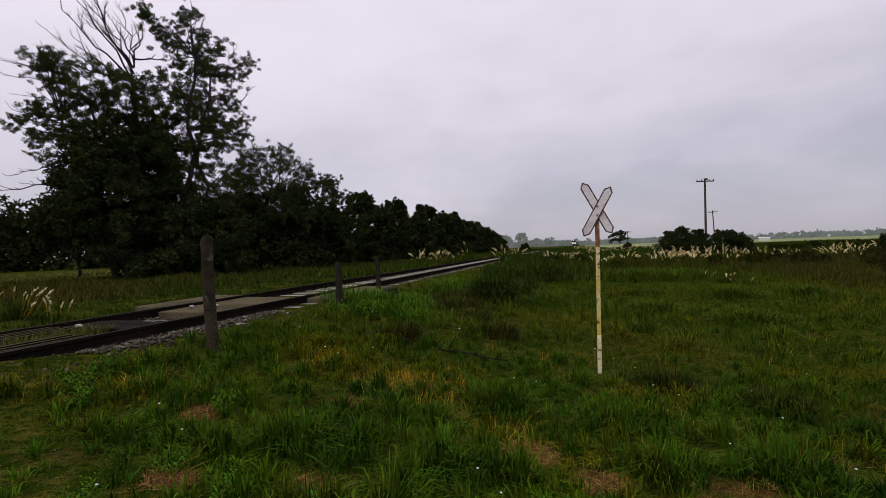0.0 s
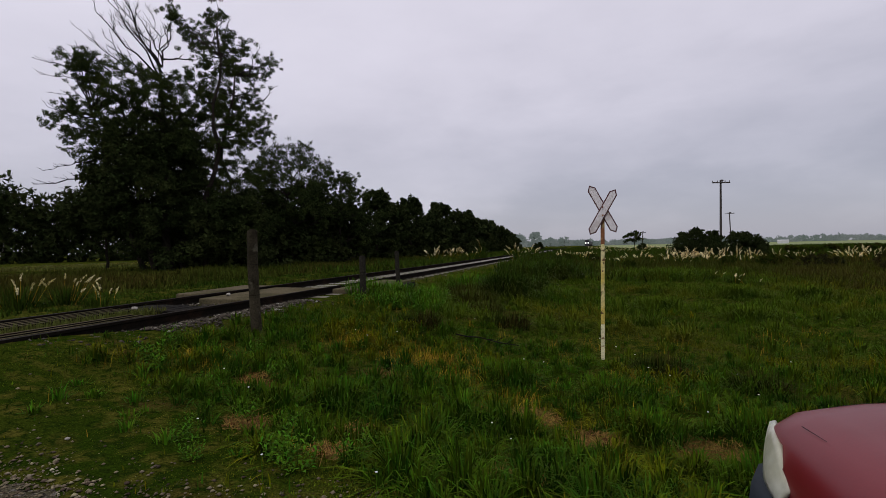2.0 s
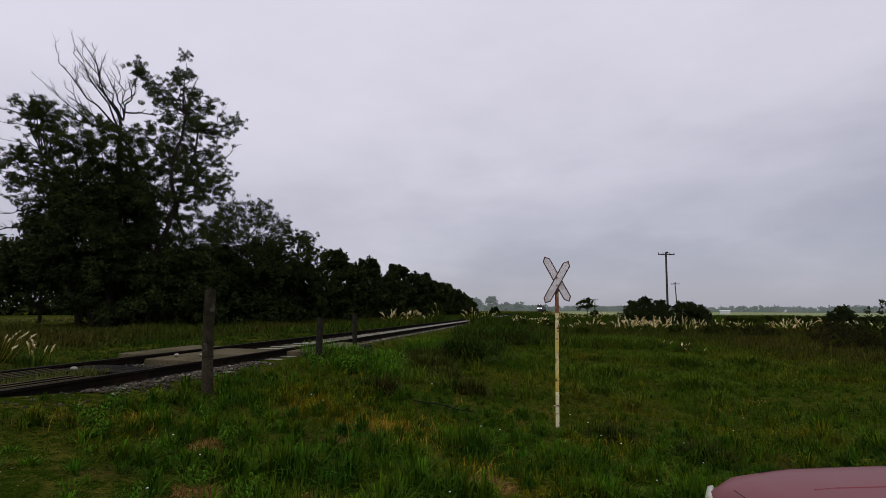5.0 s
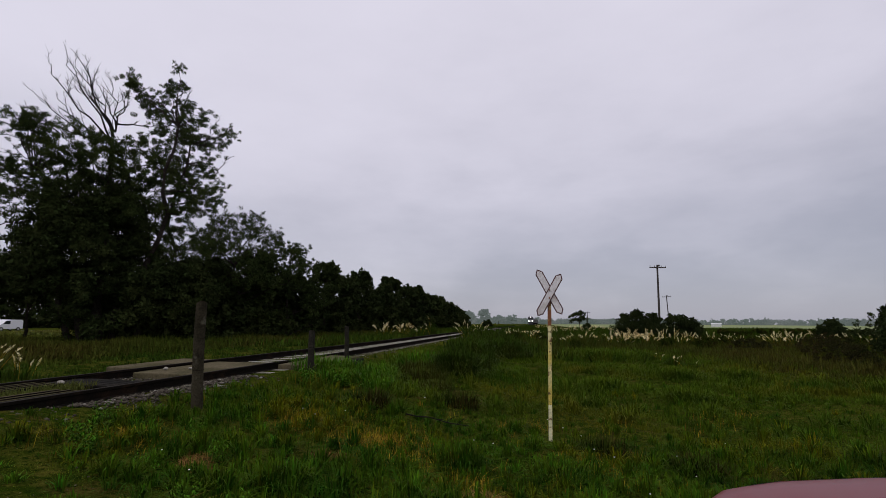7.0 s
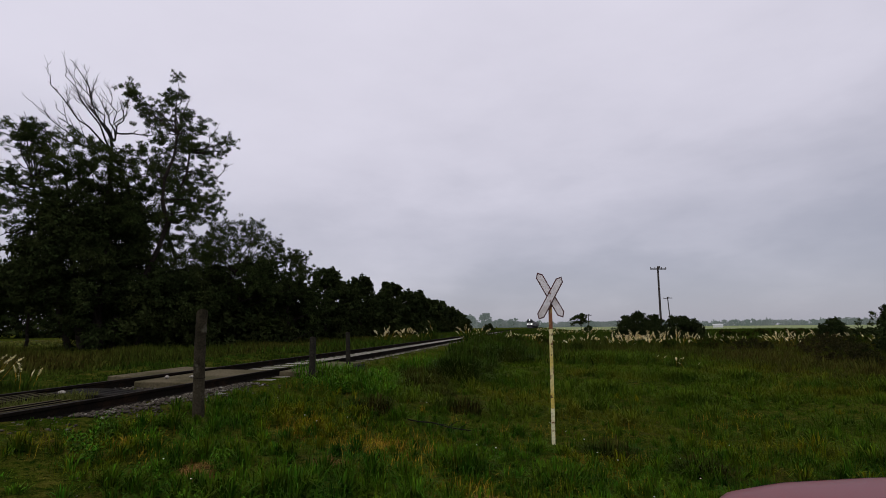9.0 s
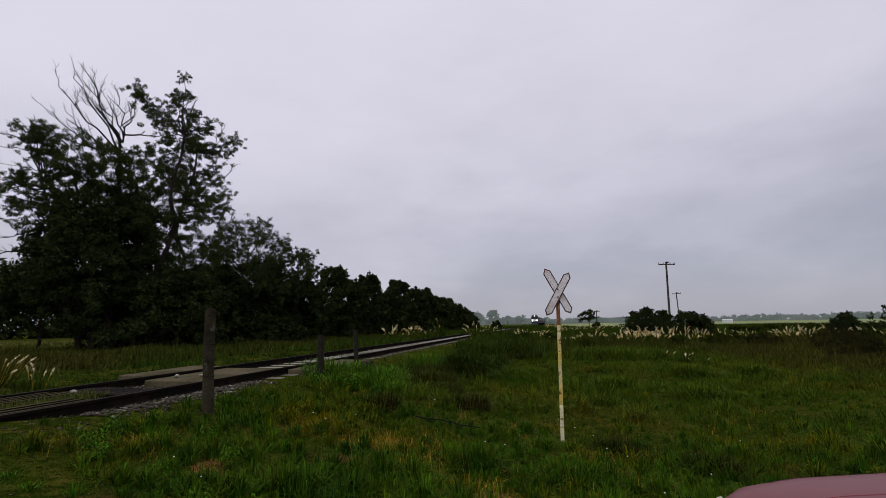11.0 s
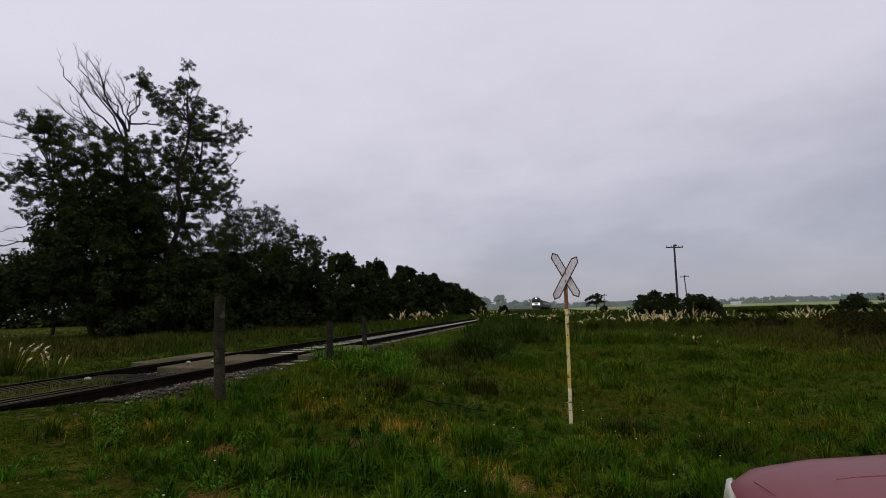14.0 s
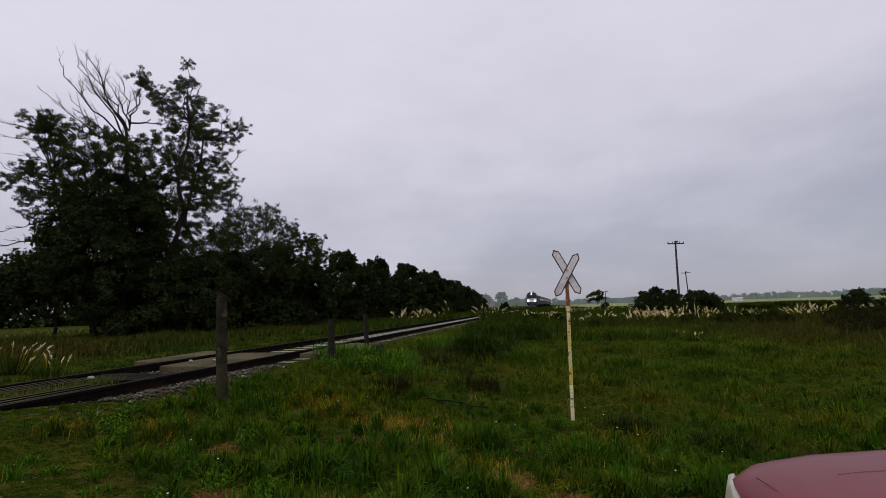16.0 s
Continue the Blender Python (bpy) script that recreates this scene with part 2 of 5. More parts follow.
def raw(name, verts, faces, mat, parent=None, smooth=False):
    """A mesh object from arrays of vertices and of triangles or quads."""
    verts, faces = np.asarray(verts, dtype=np.float32), np.asarray(faces, dtype=np.int32)
    me = bpy.data.meshes.new(name)
    k = faces.shape[1]
    me.vertices.add(len(verts))
    me.vertices.foreach_set("co", verts.ravel())
    me.loops.add(faces.size)
    me.loops.foreach_set("vertex_index", faces.ravel())
    me.polygons.add(len(faces))
    me.polygons.foreach_set("loop_start", np.arange(0, faces.size, k, dtype=np.int32))
    if smooth:
        me.polygons.foreach_set("use_smooth", np.ones(len(faces), dtype=bool))
    me.update(calc_edges=True)
    me.materials.append(M[mat])
    ob = new(name, me)
    if parent:
        ob.parent = parent
    return ob


def box(sx, sy, sz, m=Matrix(), bevel=0.0, bm=None):
    """A box of that size about the pose m, into bm or a new bmesh."""
    bm = bm or bmesh.new()
    made = bmesh.ops.create_cube(bm, size=1.0, matrix=m @ Matrix.Diagonal((sx, sy, sz, 1)))
    if bevel:
        es = {e for v in made["verts"] for e in v.link_edges}
        bmesh.ops.bevel(bm, geom=list(es), offset=bevel, segments=2, affect="EDGES", profile=0.5)
    return bm


def rod(r1, r2, depth, m=Matrix(), sides=12, bm=None):
    """A tapered rod from z 0 to depth in the pose m."""
    bm = bm or bmesh.new()
    bmesh.ops.create_cone(bm, cap_ends=True, segments=sides, radius1=r1, radius2=r2, depth=depth, matrix=m @ Matrix.Translation((0, 0, depth / 2)))
    return bm


def outline(points, depth, m=Matrix(), bm=None):
    """A flat shape in x, y with a thickness along z."""
    bm = bm or bmesh.new()
    low = [bm.verts.new(m @ Vector((x, y, 0))) for x, y in points]
    high = [bm.verts.new(m @ Vector((x, y, depth))) for x, y in points]
    bm.faces.new(low[::-1]), bm.faces.new(high)
    for i in range(len(points)):
        j = (i + 1) % len(points)
        bm.faces.new((low[i], low[j], high[j], high[i]))
    return bm


def loft(sections, bm=None, close=True, cap=True):
    """A skin through rings of equally many points."""
    bm = bm or bmesh.new()
    rings = [[bm.verts.new(p) for p in s] for s in sections]
    k = len(rings[0])
    for a, b in zip(rings, rings[1:]):
        for i in range(k if close else k - 1):
            j = (i + 1) % k
            bm.faces.new((a[i], a[j], b[j], b[i]))
    if cap and close:
        bm.faces.new(rings[0][::-1]), bm.faces.new(rings[-1])
    bmesh.ops.recalc_face_normals(bm, faces=bm.faces)
    return bm


def smooth(ob):
    for p in ob.data.polygons:
        p.use_smooth = True
    return ob


# ---- the lie of the land ----
TRACK_X, GAUGE, RAIL_TOP = -6.53, 1.676, 0.40
PX = [-3000, -90, -40, -14, -9.6, -8.5, -7.75, -7.5, -5.5, -5.25, -4.9, -4.3, -2.4, -0.6, 1.0, 3.0, 12, 40, 3000]
PZ = [-0.5, -0.5, 0.1, 0.05, 0.10, 0.225, 0.235, 0.244, 0.244, 0.25, 0.235, 0.12, -0.13, -0.30, -0.43, -0.45, -0.46, -0.3, -0.2]
RX = [-3000, -90, -14, -9.5, -8.5, -7.45, -5.62, -4.9, -4.2, -3.2, -1.0, 0.3, 1.2, 2.2, 3000]
RZ = [-0.5, -0.5, 0.1, 0.2, 0.32, 0.372, 0.372, 0.32, 0.18, 0.05, 0.0, -0.02, -0.18, -0.29, -0.3]



def step(a, b, v):
    s = np.clip((v - a) / (b - a), 0, 1)
    return s * s * (3 - 2 * s)


def track_x(y):
    """The middle of the line: straight, then a long bend to the east."""
    y = np.asarray(y, dtype=float)
    return TRACK_X + 0.0265 * (np.sqrt((y - 108) ** 2 + 30 ** 2) + (y - 108)) / 2 - 0.0265 * (np.sqrt(108 ** 2 + 900) - 108) / 2


def lump(x, y, s, seed=0.0):
    """Cheap smooth bumps between -1 and 1."""
    return (np.sin(x * s + 1.7 * np.sin(y * s * 0.7 + seed)) + np.sin(y * s * 1.13 + 2.1 * np.sin(x * s * 0.6 + seed * 2)) + np.sin((x + y) * s * 0.71 + seed * 3)) / 3


def ground_z(x, y):
    x, y = np.asarray(x, dtype=float), np.asarray(y, dtype=float)
    xs = x - (track_x(y) - TRACK_X) * step(25, 8, np.abs(x - TRACK_X))
    base, road = np.interp(xs, PX, PZ), np.interp(x, RX, RZ)
    w = step(3.4, 1.4, y + 0.12 * np.clip(x, -9, 3) + 0.3 - 1.1 * step(-4.3, -5.3, x))
    z = base * (1 - w) + road * w
    off = step(2.2, 3.4, np.abs(xs - TRACK_X)) * (1 - w)
    near = step(60, 10, np.hypot(x, y))
    z = z - 0.07 * np.exp(-((x - 0.3) ** 2 + (y - 6.8) ** 2) / 1.2)
    return z + off * near * (0.055 * lump(x, y, 1.9) + 0.038 * lump(x, y, 4.3, 2.0))


def on_road(x, y):
    """1 on the gravel road that climbs over the line, 0 off it."""
    d = np.abs(y + 1.2 - 0.07 * (x + 1.8))
    return step(2.95, 2.25, d + 0.14 * lump(x, y, 2.3, 1.0) + 0.12 * lump(x, y, 9.0, 3.0)) * step(6.0, 1.5, x)


def axis(spans):
    out = []
    for a, b, s in spans:
        out += list(np.arange(a, b, s))
    return np.array(out + [spans[-1][1]])


def sheet(name, xs, ys, mat, lift=0.0):
    gx, gy = np.meshgrid(xs, ys)
    v = np.stack([gx, gy, ground_z(gx, gy) + lift], -1).reshape(-1, 3)
    nx, ny = len(xs), len(ys)
    i = np.arange(nx * ny).reshape(ny, nx)
    f = np.stack([i[:-1, :-1], i[:-1, 1:], i[1:, 1:], i[1:, :-1]], -1).reshape(-1, 4)
    return raw(name, v, f, mat, smooth=True)


ground = sheet("ground", axis([(-3000, -200, 200), (-200, -20, 6), (-20, 8, 0.2), (8, 40, 1.6), (40, 200, 10), (200, 3000, 200)]),
               axis([(-3000, -100, 200), (-100, -8, 6), (-8, 16, 0.2), (16, 60, 1.5), (60, 400, 10), (400, 4500, 200)]), "soil")
tagged(ground, "rough grassy ground with bare soil showing through", "ground", kind="structure")
road_sheet = sheet("road", axis([(-5.2, 5.5, 0.06)]), axis([(-4.2, 2.2, 0.06)]), "gravel", 0.0)
co = np.empty(len(road_sheet.data.vertices) * 3, dtype=np.float32)
road_sheet.data.vertices.foreach_get("co", co)
rx, ry = co[0::3].astype(float), co[1::3].astype(float)
co[2::3] += 0.034 * on_road(rx, ry) - 0.024 + 0.006 * lump(rx, ry, 14.0, 5.0) + 0.004 * lump(rx, ry, 31.0, 2.0)
road_sheet.data.vertices.foreach_set("co", co)
road_sheet.data.update()
tagged(road_sheet, "worn gravel road with loose stones climbing to the crossing", "road", kind="structure")


# ---- grass and weeds ----
rng = np.random.default_rng(7)


def blades(name, x, y, h, w, mat, bend=0.45, parent=None, z=None, az=None, label="", kind="stuff", slim=False, arch=False):
    """Tapered bent blades at x, y with heights h and widths w, in one mesh; slim ones are single spikes, arching ones droop at the tip."""
    n = len(x)
    z = ground_z(x, y) - 0.01 if z is None else z
    az = rng.uniform(0, 2 * np.pi, n) if az is None else az
    lean = np.abs(rng.normal(0, bend, n)) * h
    dx, dy = np.cos(az) * lean, np.sin(az) * lean
    tx, ty = -np.sin(az) * w / 2, np.cos(az) * w / 2
    up = np.sqrt(np.maximum(h * h - lean * lean * 0.6, (0.35 * h) ** 2))
    if arch:
        drop = np.clip(lean / h, 0, 1.3)
        v = np.empty((n, 7, 3))
        for k, (s, a, b) in enumerate([(-0.8, 0, 0), (0.8, 0, 0), (-1, 0.20, 0.52), (1, 0.20, 0.52), (-0.75, 0.62, 0.90), (0.75, 0.62, 0.90)]):
            v[:, k, 0], v[:, k, 1], v[:, k, 2] = x + s * tx + a * dx, y + s * ty + a * dy, z + b * up
        v[:, 6, 0], v[:, 6, 1], v[:, 6, 2] = x + 1.2 * dx, y + 1.2 * dy, z + up * (1.08 - 0.42 * drop)
        f = (np.arange(n)[:, None, None] * 7 + np.array([[0, 1, 3], [0, 3, 2], [2, 3, 5], [2, 5, 4], [4, 5, 6]])[None]).reshape(-1, 3)
        ob = raw(name, v.reshape(-1, 3), f, mat, parent)
        if kind:
            tagged(ob, label, "grass", kind=kind)
        return ob
    v = np.empty((n, 5, 3))
    for k, (s, a, b) in enumerate([(-1, 0, 0), (1, 0, 0), (-0.75, 0.33, 0.6), (0.75, 0.33, 0.6)]):
        v[:, k, 0], v[:, k, 1], v[:, k, 2] = x + s * tx + a * dx, y + s * ty + a * dy, z + b * up
    v[:, 4, 0], v[:, 4, 1], v[:, 4, 2] = x + dx, y + dy, z + up
    if slim:
        v, f = v[:, [0, 1, 4]], np.arange(n * 3).reshape(-1, 3)
    else:
        f = (np.arange(n)[:, None, None] * 5 + np.array([[0, 1, 3], [0, 3, 2], [2, 3, 4]])[None]).reshape(-1, 3)
    ob = raw(name, v.reshape(-1, 3), f, mat, parent)
    if kind:
        tagged(ob, label, "grass", kind=kind)
    return ob


BARE = [(-0.41, 3.93, 0.20), (0.16, 3.62, 0.18), (0.98, 3.73, 0.24), (-0.29, 2.54, 0.2), (-1.59, 2.74, 0.16), (-1.53, 2.25, 0.13), (1.75, 4.35, 0.16)]


def by_road(x, y):
    """1 on the trodden turf beside the road."""
    d = np.abs((y + 1.2) * 0.97 + (x + 0.5) * 0.22)
    return step(3.3, 2.65, d + 0.4 * lump(x, y, 1.9, 2.0)) * step(0.6, -1.2, x)


def growth(x, y, tall=False):
    """How thickly grass stands: none on the line, thin on the road, gaps at bare soil."""
    k = 1 - step(2.0, 1.6, np.abs(x - track_x(y))) * (1 - 0.25 * step(4.5, 3.5, y))
    k = k * (1 - 0.9 * on_road(x, y)) * (1 - (0.93 if tall else 0.0) * by_road(x, y))
    for bx, by, br in BARE + [(-3.05, 3.55, 0.16), (-2.1, 4.3, 0.14), (-2.4, 2.5, 0.14), (2.35, 3.9, 0.18), (0.3, 6.75, 0.24), (-4.38, 5.1, 0.26)]:
        k = k * step(br * 0.6, br * 1.25, np.hypot((x - bx) * 0.8, y - by))
    return k


def scatter(n, x0, x1, y0, y1, clump=0.0):
    x, y = rng.uniform(x0, x1, n), rng.uniform(y0, y1, n)
    if clump:
        c = rng.integers(0, max(1, n // 26), n)
        cx, cy = rng.uniform(x0, x1, n // 26 + 1), rng.uniform(y0, y1, n // 26 + 1)
        x, y = cx[c] + rng.normal(0, clump, n), cy[c] + rng.normal(0, clump, n)
    keep = rng.uniform(0, 1, n) < growth(x, y, clump > 0)
    return x[keep], y[keep]


def tufts(n, each, x0, x1, y0, y1, r, lo, hi, w, mat, bend, label, arch=False):
    """Bunches whose blades lean outwards, each bunch with its own size."""
    cx, cy = rng.uniform(x0, x1, n), rng.uniform(y0, y1, n)
    k = growth(cx, cy, True) > rng.uniform(0.1, 0.9, n)
    cx, cy = cx[k], cy[k]
    size = rng.uniform(0.5, 1.0, len(cx)) * (0.75 + 0.35 * lump(cx, cy, 0.9))
    i = np.repeat(np.arange(len(cx)), each)
    az, q = rng.uniform(0, 6.283, len(i)), r * rng.uniform(0, 1, len(i)) ** 0.7
    h = (lo + (hi - lo) * rng.uniform(0, 1, len(i))) * size[i] * 1.3
    x, y = cx[i] + q * size[i] * np.cos(az), cy[i] + q * size[i] * np.sin(az)
    return blades("grass", x, y, h, w * rng.uniform(0.6, 1.4, len(i)), mat, bend, az=az + rng.normal(0, 0.5, len(i)), label=label, arch=arch)


def length(x, y, lo, hi, s=0.9, seed=0.0):
    return (lo + (hi - lo) * np.clip(0.5 + 0.6 * lump(x, y, s, seed), 0, 1)) * rng.uniform(0.55, 1.25, len(x))


for n, x0, x1, y0, y1, lo, hi, w, c, mat, bend in [
        (30000, -5.5, 4.5, 0.9, 6.5, 0.05, 0.13, 0.009, 0.07, "grass", 0.9),
        (64000, -5.9, 4.5, -0.6, 6.5, 0.010, 0.034, 0.008, 0.0, "grass", 1.1),
        (100000, -5.9, 0.0, 0.5, 3.5, 0.010, 0.030, 0.010, 0.0, "turf", 1.2),
        (70000, -6.0, 10.0, 6.0, 14.0, 0.04, 0.12, 0.010, 0.10, "meadow", 0.9),
        (66000, -4.6, 12.0, 12.0, 30.0, 0.05, 0.15, 0.020, 0.25, "meadow", 0.9),
        (40000, 8.0, 28.0, 11.0, 34.0, 0.06, 0.22, 0.022, 0.3, "rank", 0.9),
        (50000, -6.0, 44.0, 26.0, 66.0, 0.10, 0.30, 0.06, 0.5, "meadow", 0.6),
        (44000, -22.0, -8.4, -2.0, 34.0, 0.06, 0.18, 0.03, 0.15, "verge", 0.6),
        (36000, -30.0, -14.0, 8.0, 60.0, 0.20, 0.50, 0.05, 0.4, "rank", 0.5),
        (20000, -75.0, -27.0, 5.0, 90.0, 0.10, 0.25, 0.12, 0.8, "field", 0.5)]:
    x, y = scatter(n, x0, x1, y0, y1, c)
    hh = length(x, y, lo, hi)
    blades("grass", x, y, hh, np.full(len(x), w * (1.0 if mat == "grass" else 1.35)) * rng.uniform(0.6, 1.4, len(x)), mat, bend, slim=mat != "grass" or hi < 0.05, label={"grass": "thick green grass of uneven height", "turf": "short trodden turf beside the road", "meadow": "rough meadow grass", "verge": "short grass coloured dark for the shade of the trees", "rank": "dull brownish rank weeds", "field": "pale field grass beyond the trees"}[mat])
tufts(1080, 32, -5.2, 4.5, 1.2, 7.0, 0.09, 0.09, 0.22, 0.009, "grass", 0.85, "bunches of green grass leaning outwards", True)
tufts(330, 90, -5.2, 4.5, 1.6, 7.5, 0.10, 0.14, 0.29, 0.010, "grass", 0.9, "large arching tufts of coarse green grass", True)
tufts(520, 34, -5.2, 10.0, 6.0, 15.0, 0.15, 0.10, 0.24, 0.013, "grass", 0.85, "bunches of green grass further off")
tufts(480, 34, -5.2, 10.0, 6.0, 15.0, 0.15, 0.10, 0.22, 0.013, "meadow", 0.85, "bunches of olive meadow grass")
tufts(240, 70, -4.2, 12.0, 8.0, 18.0, 0.30, 0.16, 0.38, 0.015, "meadow", 0.9, "soft humped tussocks of meadow grass", True)
tufts(600, 34, -4.5, 11.0, 13.0, 32.0, 0.35, 0.14, 0.34, 0.022, "meadow", 0.85, "humped bunches of meadow grass")
tufts(700, 14, -5.0, -0.3, 0.3, 3.4, 0.05, 0.02, 0.07, 0.006, "grass", 1.0, "low bunches of grass on the trodden turf")
# bare earth with flattened dry thatch on it
def bare_patch(x, y, r):
    q, a = np.meshgrid(np.linspace(0.02, 1, 7), np.linspace(0, 2 * np.pi, 29)[:-1])
    edge = r * 1.25 * (1 + 0.25 * np.sin(3 * a + x * 9) + 0.13 * np.sin(7 * a + y * 5))
    gx, gy = x + q * edge * np.cos(a), y + q * edge * np.sin(a) * 0.85
    v = np.stack([gx, gy, ground_z(gx, gy) + 0.014 - 0.028 * q ** 4], -1).reshape(-1, 3)
    k = np.arange(28 * 7).reshape(28, 7)
    k2 = np.roll(k, -1, axis=0)
    f = np.stack([k[:, :-1], k[:, 1:], k2[:, 1:], k2[:, :-1]], -1).reshape(-1, 4)
    tagged(raw("bare_earth", v, f, "earth", smooth=True), "bare patch of orange-brown earth in the grass", "earth", kind="stuff")
    n = int(2600 * r)
    a, q = rng.uniform(0, 6.283, n), r * np.sqrt(rng.uniform(0, 1, n)) * 1.2
    x, y = x + q * np.cos(a), y + q * np.sin(a) * 0.85
    blades("thatch", x, y, rng.uniform(0.02, 0.065, n), np.full(n, 0.005), "litter", 2.6, z=ground_z(x, y) + rng.uniform(0.008, 0.03, n), label="flattened dry orange-brown grass on bare soil")


for bx, by, br in BARE + [(-3.05, 3.55, 0.16), (-2.1, 4.3, 0.14), (-2.4, 2.5, 0.14), (2.35, 3.9, 0.18)]:
    bare_patch(bx, by, br)
tufts(560, 40, 9.0, 26.0, 14.0, 34.0, 0.6, 0.28, 0.62, 0.024, "rank", 0.8, "dark brownish weeds by the bushes")
# yellowed straw standing among the green
for sx, sy, sr, n in ((-1.88, 5.5, 0.34, 1100), (-3.0, 5.6, 0.3, 260), (-3.95, 3.8, 0.22, 220), (-1.1, 4.6, 0.4, 240)):
    blades("dry_grass", sx + rng.normal(0, sr, n), sy + rng.normal(0, sr, n), rng.uniform(0.05, 0.17, n), np.full(n, 0.008), "straw", 0.9, label="patch of yellow straw in the green grass")
# yellowed and dry growth
x, y = scatter(4200, -4.6, 4.0, 1.2, 10.0, 0.12)
keep = lump(x, y, 0.8, 4.0) + rng.normal(0, 0.25, len(x)) > 0.12
blades("dry_grass", x[keep], y[keep], length(x[keep], y[keep], 0.08, 0.24), np.full(keep.sum(), 0.006), "straw", 0.7, label="dry yellowed grass stalks")
x, y = scatter(34000, -3.0, 44.0, 19.0, 44.0, 0.5)
keep = lump(x, y, 0.16, 1.0) + 0.05 * (y - 27) + rng.normal(0, 0.3, len(x)) > 0.1
blades("brown_weeds", x[keep], y[keep], length(x[keep], y[keep], 0.22, 0.6), np.full(keep.sum(), 0.05), "rank", slim=True, label="brownish tall weeds at the edge of the meadow")
n = 60000
x, y = rng.uniform(-3, 60, n), 35 + np.abs(rng.normal(0, 11, n))
y += 0.22 * np.clip(x, 0, 40)
blades("weed_bank", x, y, length(x, y, 0.25, 0.62, 0.5, 3.0), np.full(n, 0.085), "rank", 0.5, slim=True, label="dense bank of tall dark weeds across the meadow")
n = 24000
y = rng.uniform(22, 190, n)
x = track_x(y) + 2.4 + np.abs(rng.normal(0, 3.0, n))
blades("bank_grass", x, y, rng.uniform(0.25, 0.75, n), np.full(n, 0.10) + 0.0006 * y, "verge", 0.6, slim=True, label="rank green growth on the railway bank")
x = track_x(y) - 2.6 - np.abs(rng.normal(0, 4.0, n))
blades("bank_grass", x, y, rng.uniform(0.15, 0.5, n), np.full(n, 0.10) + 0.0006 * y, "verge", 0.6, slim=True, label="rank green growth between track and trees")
n = 46000
x, y = rng.uniform(-3, 75, n), rng.uniform(48, 175, n)
keep = np.abs(x - track_x(y)) > 2.6
x, y = x[keep], y[keep]
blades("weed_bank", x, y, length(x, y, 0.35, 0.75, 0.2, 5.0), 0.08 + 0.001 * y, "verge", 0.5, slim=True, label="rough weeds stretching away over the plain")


# ---- the railway ----
def rail_profile(z_top):
    """Half of a flat-bottomed rail section, mirrored: foot, web and head."""
    half = [(0.034, 0.0), (0.034, -0.032), (0.009, -0.045), (0.009, -0.125), (0.065, -0.14), (0.065, -0.15)]
    return [(x, z + z_top) for x, z in half] + [(-x, z + z_top) for x, z in half[::-1]]


def rail(name, off, y0, y1, z_top, label, every=4.0):
    ys = np.linspace(y0, y1, max(2, int((y1 - y0) / every)))
    ring = rail_profile(z_top)
    ob = part(name, loft([[(float(track_x(v)) + off + x, v, z) for x, z in ring] for v in ys]), "rail")
    part("railhead", loft([[(float(track_x(v)) + off + x, v, z_top + z) for x, z in ((-0.026, 0.001), (0.026, 0.001), (0.026, 0.005), (-0.026, 0.005))] for v in ys]), "railtop", ob, "polished running surface")
    return tagged(ob, label, "rail", "rails of the line")


for s in (-1, 1):
    rail("rail", s * (GAUGE / 2 + 0.034), -60, 600, RAIL_TOP, "long dark steel running rail with a worn head")
# guard rails through the road crossing
for off in (-0.66, -0.50, -0.34, -0.18, 0.36, 0.53, 0.70):
    ends = (-5.0, 0.5, 5.45 if off < 0 else 4.9)
    guard = part("guard_rail", loft([[(TRACK_X + off + x, v, z) for x, z in rail_profile(RAIL_TOP - 0.012)] for v in ends]), "rail")
    tagged(guard, "old guard rail laid beside the running rail in the crossing", "rail", "guard rails")
    part("railhead", loft([[(TRACK_X + off + x, v, RAIL_TOP - 0.012 + z) for x, z in ((-0.022, 0.001), (0.022, 0.001), (0.022, 0.004), (-0.022, 0.004))] for v in ends]), "slab", guard, "dusty worn top")

# sleepers
sleeper_bm = box(2.5, 0.20, 0.16, pose(0, 0, 0), 0.012)
sleeper = part("sleeper", sleeper_bm, "concrete")
tagged(sleeper, "pale concrete sleeper bedded in ballast", "sleeper", "sleepers of the line")
sleeper.matrix_world = pose(TRACK_X, 6.27, RAIL_TOP - 0.15 - 0.08 + 0.004)
for k in range(1, 150):
    v = 6.27 + 0.645 * k
    copy_thing(sleeper, pose(float(track_x(v)) + 0.02 * math.sin(k * 5.1), v, RAIL_TOP - 0.15 - 0.08 + 0.004, 0, 0, 1.2 * math.sin(k * 2.3)))

# tarred timbers filling the crossing between the rails, grass growing through them
for k in range(7):
    b = box(0.19, 0.75, 0.12, Matrix(), 0.012)
    ob = part("plank", b, "timber")
    ob.matrix_world = pose(TRACK_X - 0.62 + 0.205 * k, 5.88 + 0.05 * math.sin(k * 3.0), RAIL_TOP - 0.10 + 0.006 * math.sin(k * 7.0), 0.4 * math.sin(k), 0, 0.5 * math.cos(k * 2))
    tagged(ob, "tarred timber plank between the rails", "plank", "crossing planks")


